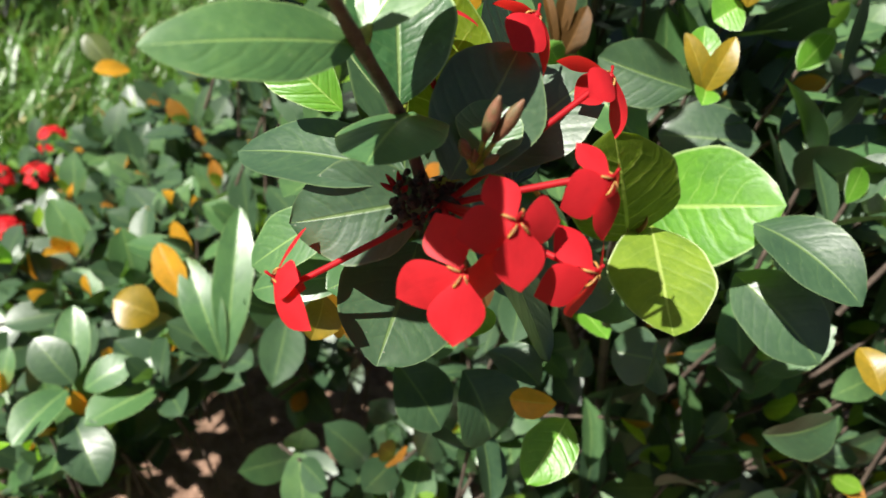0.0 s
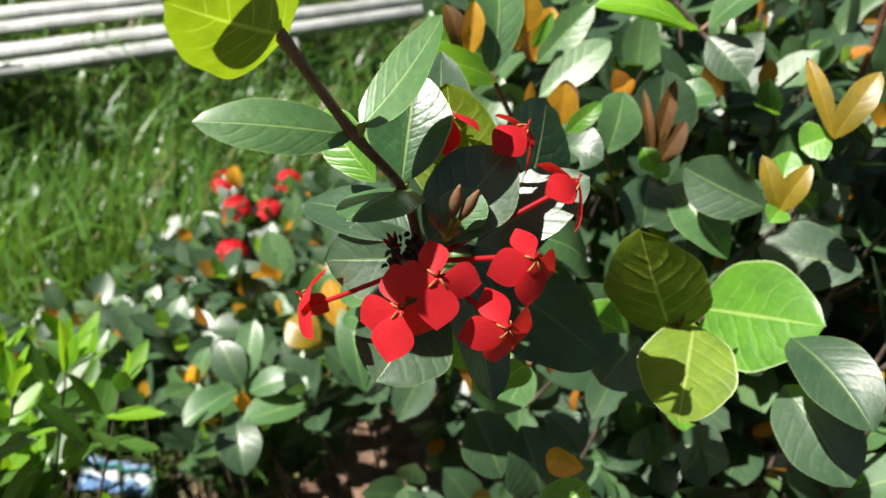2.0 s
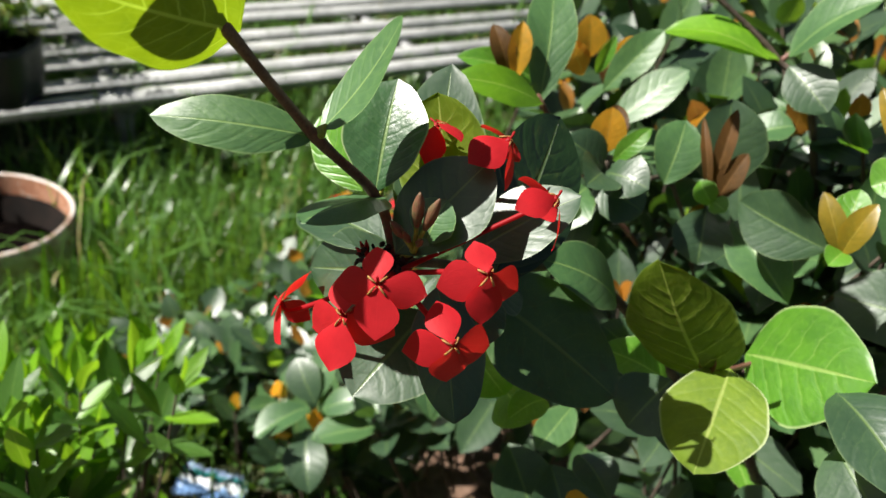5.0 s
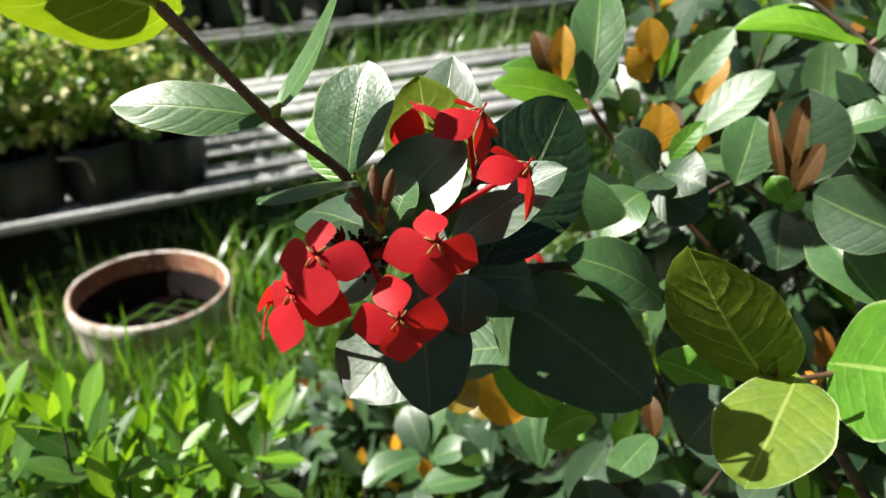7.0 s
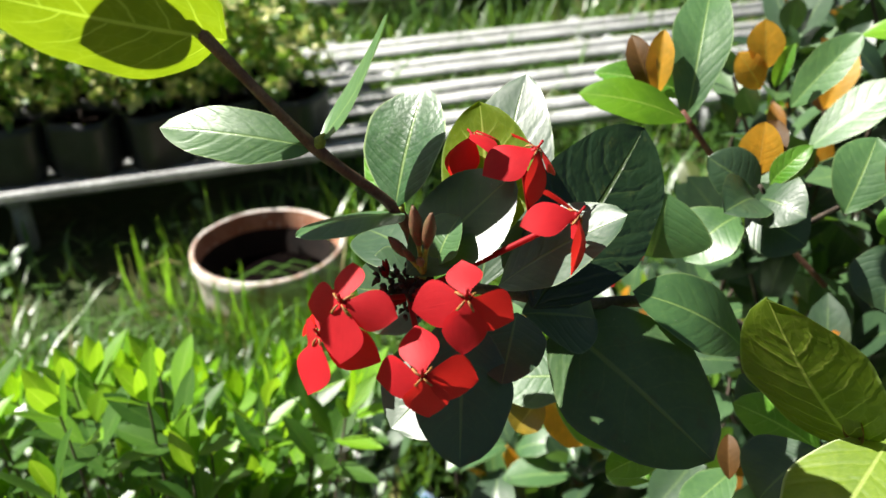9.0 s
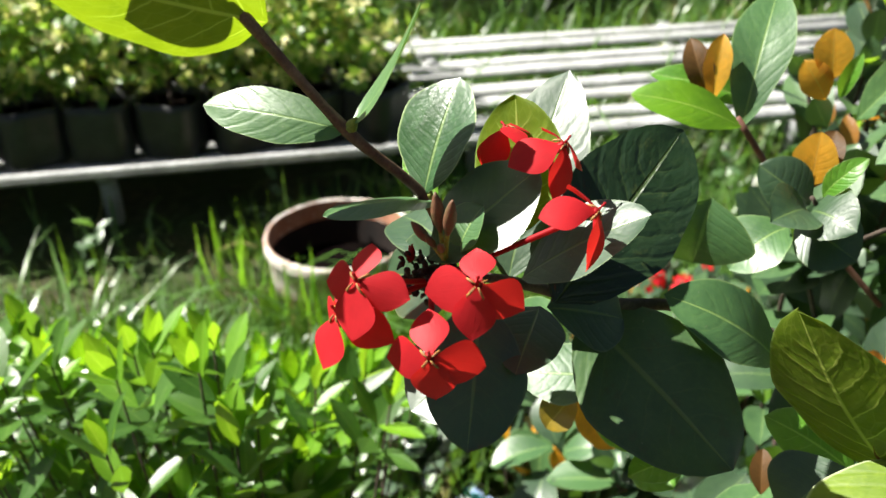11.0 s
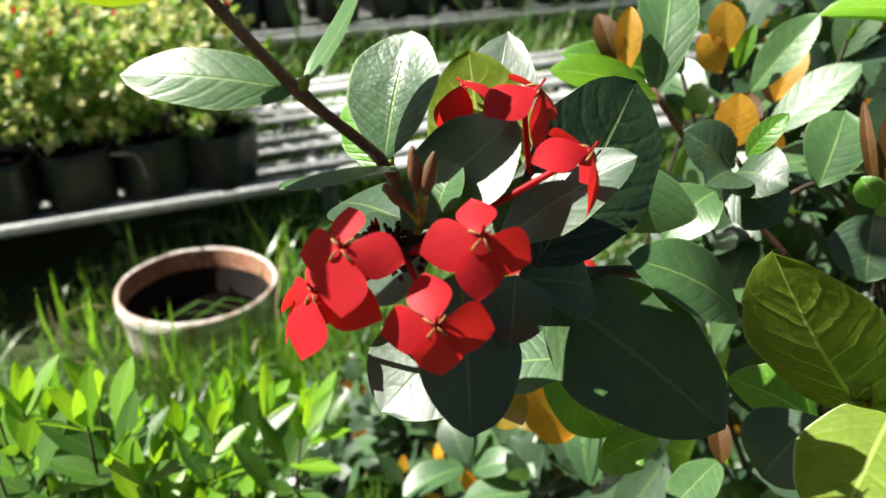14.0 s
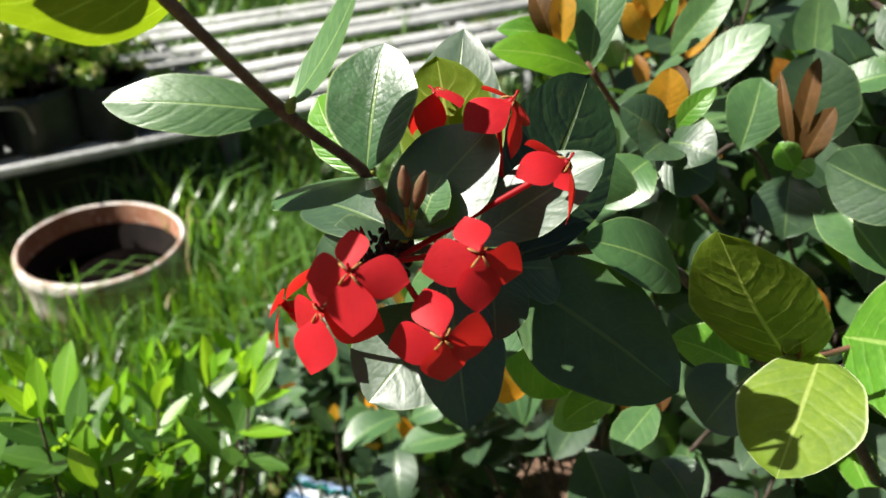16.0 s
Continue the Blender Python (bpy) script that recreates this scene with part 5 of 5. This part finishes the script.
def bench(name, d0, s0, s1, pairs, pitch, label):
    b = tagged(empty(name, *along((s0 + s1) / 2, d0)), label, "bench")
    rot = Matrix.Rotation(math.atan2(BENCH_D.y, BENCH_D.x), 4, "Z")
    rng = random.Random(3)
    for k in range(2 * pairs):
        d = d0 - 0.02 + pitch * (k // 2) + 0.112 * (k % 2)
        bm = box_bm(bmesh.new(), s1 - s0, 0.060, 0.024, Matrix(), 0.006)
        part("slat", bm, slat_paint, b, m=Matrix.Translation(along((s0 + s1) / 2, d, BENCH_Z - 0.012 + rng.uniform(-0.003, 0.003))) @ rot @ pose(0, 0, 0, rng.uniform(-2, 2), 0, rng.uniform(-0.2, 0.2)))
    bm = box_bm(bmesh.new(), s1 - s0, 0.03, 0.022, Matrix(), 0.004)
    part("front_rail", bm, rail_grey, b, m=Matrix.Translation(along((s0 + s1) / 2, d0 - 0.01, BENCH_Z - 0.037)) @ rot)
    s = s0 + 0.2
    while s < s1:
        bm = box_bm(bmesh.new(), 0.04, pitch * pairs, 0.04, Matrix(), 0.004)
        part("cross_bar", bm, rail_grey, b, m=Matrix.Translation(along(s, d0 + pitch * pairs / 2 - 0.02, BENCH_Z - 0.045)) @ rot)
        for d in (0.05, pitch * pairs - 0.12):
            bm = box_bm(bmesh.new(), 0.045, 0.045, BENCH_Z - 0.02, Matrix(), 0.004)
            part("leg", bm, rail_grey, b, m=Matrix.Translation(along(s, d0 + d, (BENCH_Z - 0.06) / 2 - 0.03)) @ rot)
        s += 1.1


bench("plant_bench", 0.0, -2.2, 3.2, 4, 0.285, "low nursery bench of pale painted slats over grass")
bench("plant_bench", 1.8, -2.6, 4.0, 4, 0.285, "low nursery bench of pale painted slats over grass")


def bag_plant(seed, flowers):
    rng = np.random.RandomState(seed)
    plant = tagged(empty("potted_plant", 0, 0, 0), "bushy cream-and-green nursery plant in a black plastic bag", "potted plant", "plants on the bench")
    R, H = 0.088, 0.165
    bm = bmesh.new()
    rings = []
    for r, z in ((0.078, 0.0), (0.088, 0.015), (0.091, 0.08), (0.088, 0.14), (0.090, H), (0.086, H), (0.083, 0.135)):
        rings.append([bm.verts.new(((r + 0.004 * noise.noise((math.cos(a) * 3 + seed, math.sin(a) * 3, z * 14))) * math.cos(a) * (1 + 0.20 * math.sin(2 * a) ** 2),
                                    (r + 0.004 * noise.noise((math.cos(a) * 3 + seed, math.sin(a) * 3, z * 14))) * math.sin(a) * (1 + 0.20 * math.sin(2 * a) ** 2), z))
                      for a in [6.28318 * j / 28 for j in range(28)]])
    for a, b in zip(rings, rings[1:]):
        for j in range(28):
            bm.faces.new((a[j], a[(j + 1) % 28], b[(j + 1) % 28], b[j]))
    bm.faces.new(rings[0][::-1])
    part("bag", bm, black_plastic, plant, "wrinkled black plastic grow bag")
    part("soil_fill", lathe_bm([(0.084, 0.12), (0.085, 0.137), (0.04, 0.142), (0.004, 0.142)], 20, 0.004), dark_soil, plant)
    part("stem", tube_bm(smooth_path([(0, 0, 0.13), (0.01, 0.005, 0.26), (-0.01, 0.01, 0.44)], 4), [0.005 - 0.0004 * k for k in range(9)]), bark_old, plant)
    heap = Heap(2, 3)
    for k in range(58):
        d = Vector((rng.normal(), rng.normal(), rng.normal() * 1.1)).normalized()
        c = Vector((0, 0, 0.34)) + Vector((d.x * 0.140, d.y * 0.140, d.z * 0.20)) * rng.uniform(0.55, 1.15)
        if c.z < 0.17:
            continue
        pale = 0 if rng.rand() < 0.45 else 1
        a = (d + Vector((0, 0, 0.5))).normalized()
        side = a.orthogonal().normalized()
        for j in range(9):
            side.rotate(Matrix.Rotation(2.4 + rng.uniform(-0.3, 0.3), 3, a))
            op = rng.uniform(0.4, 1.3)
            t = a * math.cos(op) + side * math.sin(op)
            q = c - a * 0.004 * j
            heap.add(q, q + t * rng.uniform(0.026, 0.046), a * math.sin(op) - side * math.cos(op) + Vector((0, 0, 0.3)), rng.uniform(0.014, 0.023), pale if rng.rand() < 0.75 else 1 - pale, 0.2, 0.06)
    for k in range(70):
        d = Vector((rng.normal(), rng.normal(), rng.normal() * 1.6)).normalized() * rng.uniform(0.03, 0.13)
        c = Vector((0, 0, 0.34)) + d
        t = Vector((rng.normal(), rng.normal(), rng.normal())).normalized()
        heap.add(c, c + t * 0.045, d + Vector((0, 0, 0.05)), 0.022, 1, 0.2, 0.06)
    if flowers:
        for k in range(14):
            d = Vector((rng.normal(), rng.normal(), abs(rng.normal()))).normalized()
            c = Vector((0, 0, 0.40)) + d * 0.19
            for j in range(4):
                t = Vector((rng.normal(), rng.normal(), rng.normal())).normalized()
                heap.add(c, c + t * 0.014, d, 0.012, 2, 0.1, 0.0)
    f = hang(new("foliage", heap.mesh("foliage", [*VARIEGATED, petal_red])), plant)
    f["kind"] = "stuff"
    return plant


KINDS = [bag_plant(21, False), bag_plant(22, False), bag_plant(23, True)]
rng = random.Random(9)
spots = []
for row in range(5):
    for k in range(9 - (row % 2)):
        s = -0.115 - 0.192 * k + (0.0 if row == 0 else rng.uniform(-0.02, 0.02)) - 0.03 * row
        spots.append((s, 0.045 + 0.195 * row, 1.0))
for row in range(3):
    for k in range(22):
        spots.append((-2.2 + 0.25 * k + rng.uniform(-0.04, 0.04), 1.92 + 0.21 * row, 1.0))
used = set()
for k, (s, d, size) in enumerate(spots):
    kind = 2 if (k % 7 == 3) else k % 2
    m = Matrix.Translation(along(s, d, BENCH_Z + 0.001)) @ pose(0, 0, 0, rng.uniform(-3, 3), rng.uniform(-3, 3), rng.uniform(0, 360))
    if kind in used:
        copy_thing(KINDS[kind], m)
    else:
        used.add(kind)
        KINDS[kind].matrix_basis = m


# ---- litter ----
def wrapper():
    m, nt, p, out = material("wrapper_print")
    pos = nt.nodes.new("ShaderNodeTexCoord").outputs["Object"]
    sep = node(nt, "ShaderNodeSeparateXYZ", Vector=pos)
    v = maths(nt, "ADD", sep.outputs[1], maths(nt, "MULTIPLY", maths(nt, "SUBTRACT", noisy(nt, pos, 30.0), 0.5), 0.02))
    base = blend(nt, ramp(nt, v, -0.012, -0.006), (0.22, 0.38, 0.66), (0.78, 0.82, 0.86))
    base = blend(nt, ramp(nt, v, 0.010, 0.014), base, (0.05, 0.30, 0.30))
    base = blend(nt, ramp(nt, v, 0.028, 0.032), base, (0.40, 0.52, 0.74))
    nt.links.new(base, p.inputs["Base Color"])
    p.inputs["Roughness"].default_value = 0.3
    n = 18
    bm = bmesh.new()
    grid = [[bm.verts.new(((i / n - 0.5) * 0.12, (j / n - 0.5) * 0.09, 0.014 * noise.noise((i * 0.45, j * 0.45, 7.0)) + 0.008 * noise.noise((i * 1.1, j * 1.1, 2.0))))
             for j in range(n + 1)] for i in range(n + 1)]
    for i in range(n):
        for j in range(n):
            bm.faces.new((grid[i][j], grid[i + 1][j], grid[i + 1][j + 1], grid[i][j + 1]))
    bmesh.ops.solidify(bm, geom=bm.faces[:], thickness=0.0006)
    me = bpy.data.meshes.new("plastic_wrapper")
    bm.to_mesh(me)
    bm.free()
    ob = new("plastic_wrapper", finish("plastic_wrapper", me, [m]))
    ob.matrix_world = pose(-0.562, 0.772, 0.034, -14, 8, 25)
    tagged(ob, "crumpled blue and white plastic wrapper lying on soil", "litter")


wrapper()


def stick(a, b, r):
    a, b = Vector(a), Vector(b)
    mid = a.lerp(b, 0.5) + Vector((0.004, 0.006, 0.004))
    bm = tube_bm(smooth_path([a, mid, b], 5), [r * (1 - 0.04 * k) for k in range(11)], 7)
    me = bpy.data.meshes.new("dry_stick")
    bm.to_mesh(me)
    bm.free()
    tagged(new("dry_stick", finish("dry_stick", me, [bark_old])), "thin dry brown stick lying on the ground", "stick", "dry sticks on the soil")


stick((-0.580, 1.000, -0.005), (-0.440, 1.080, 0.012), 0.005)
stick((-0.500, 0.830, -0.006), (-0.470, 0.960, 0.004), 0.004)


def strip():
    """A narrow plastic strip, bent over, lying against a grow bag."""
    path = smooth_path([along(-0.405, -0.060, 0.357), along(-0.345, -0.060, 0.342), along(-0.328, -0.058, 0.276)], 5)
    bm = tube_bm(path, [0.0035] * len(path), 6)
    me = bpy.data.meshes.new("plastic_strip")
    bm.to_mesh(me)
    bm.free()
    tagged(new("plastic_strip", finish("plastic_strip", me, [clay_white])), "thin bent whitish plastic strip lying against a black grow bag", "litter")


strip()
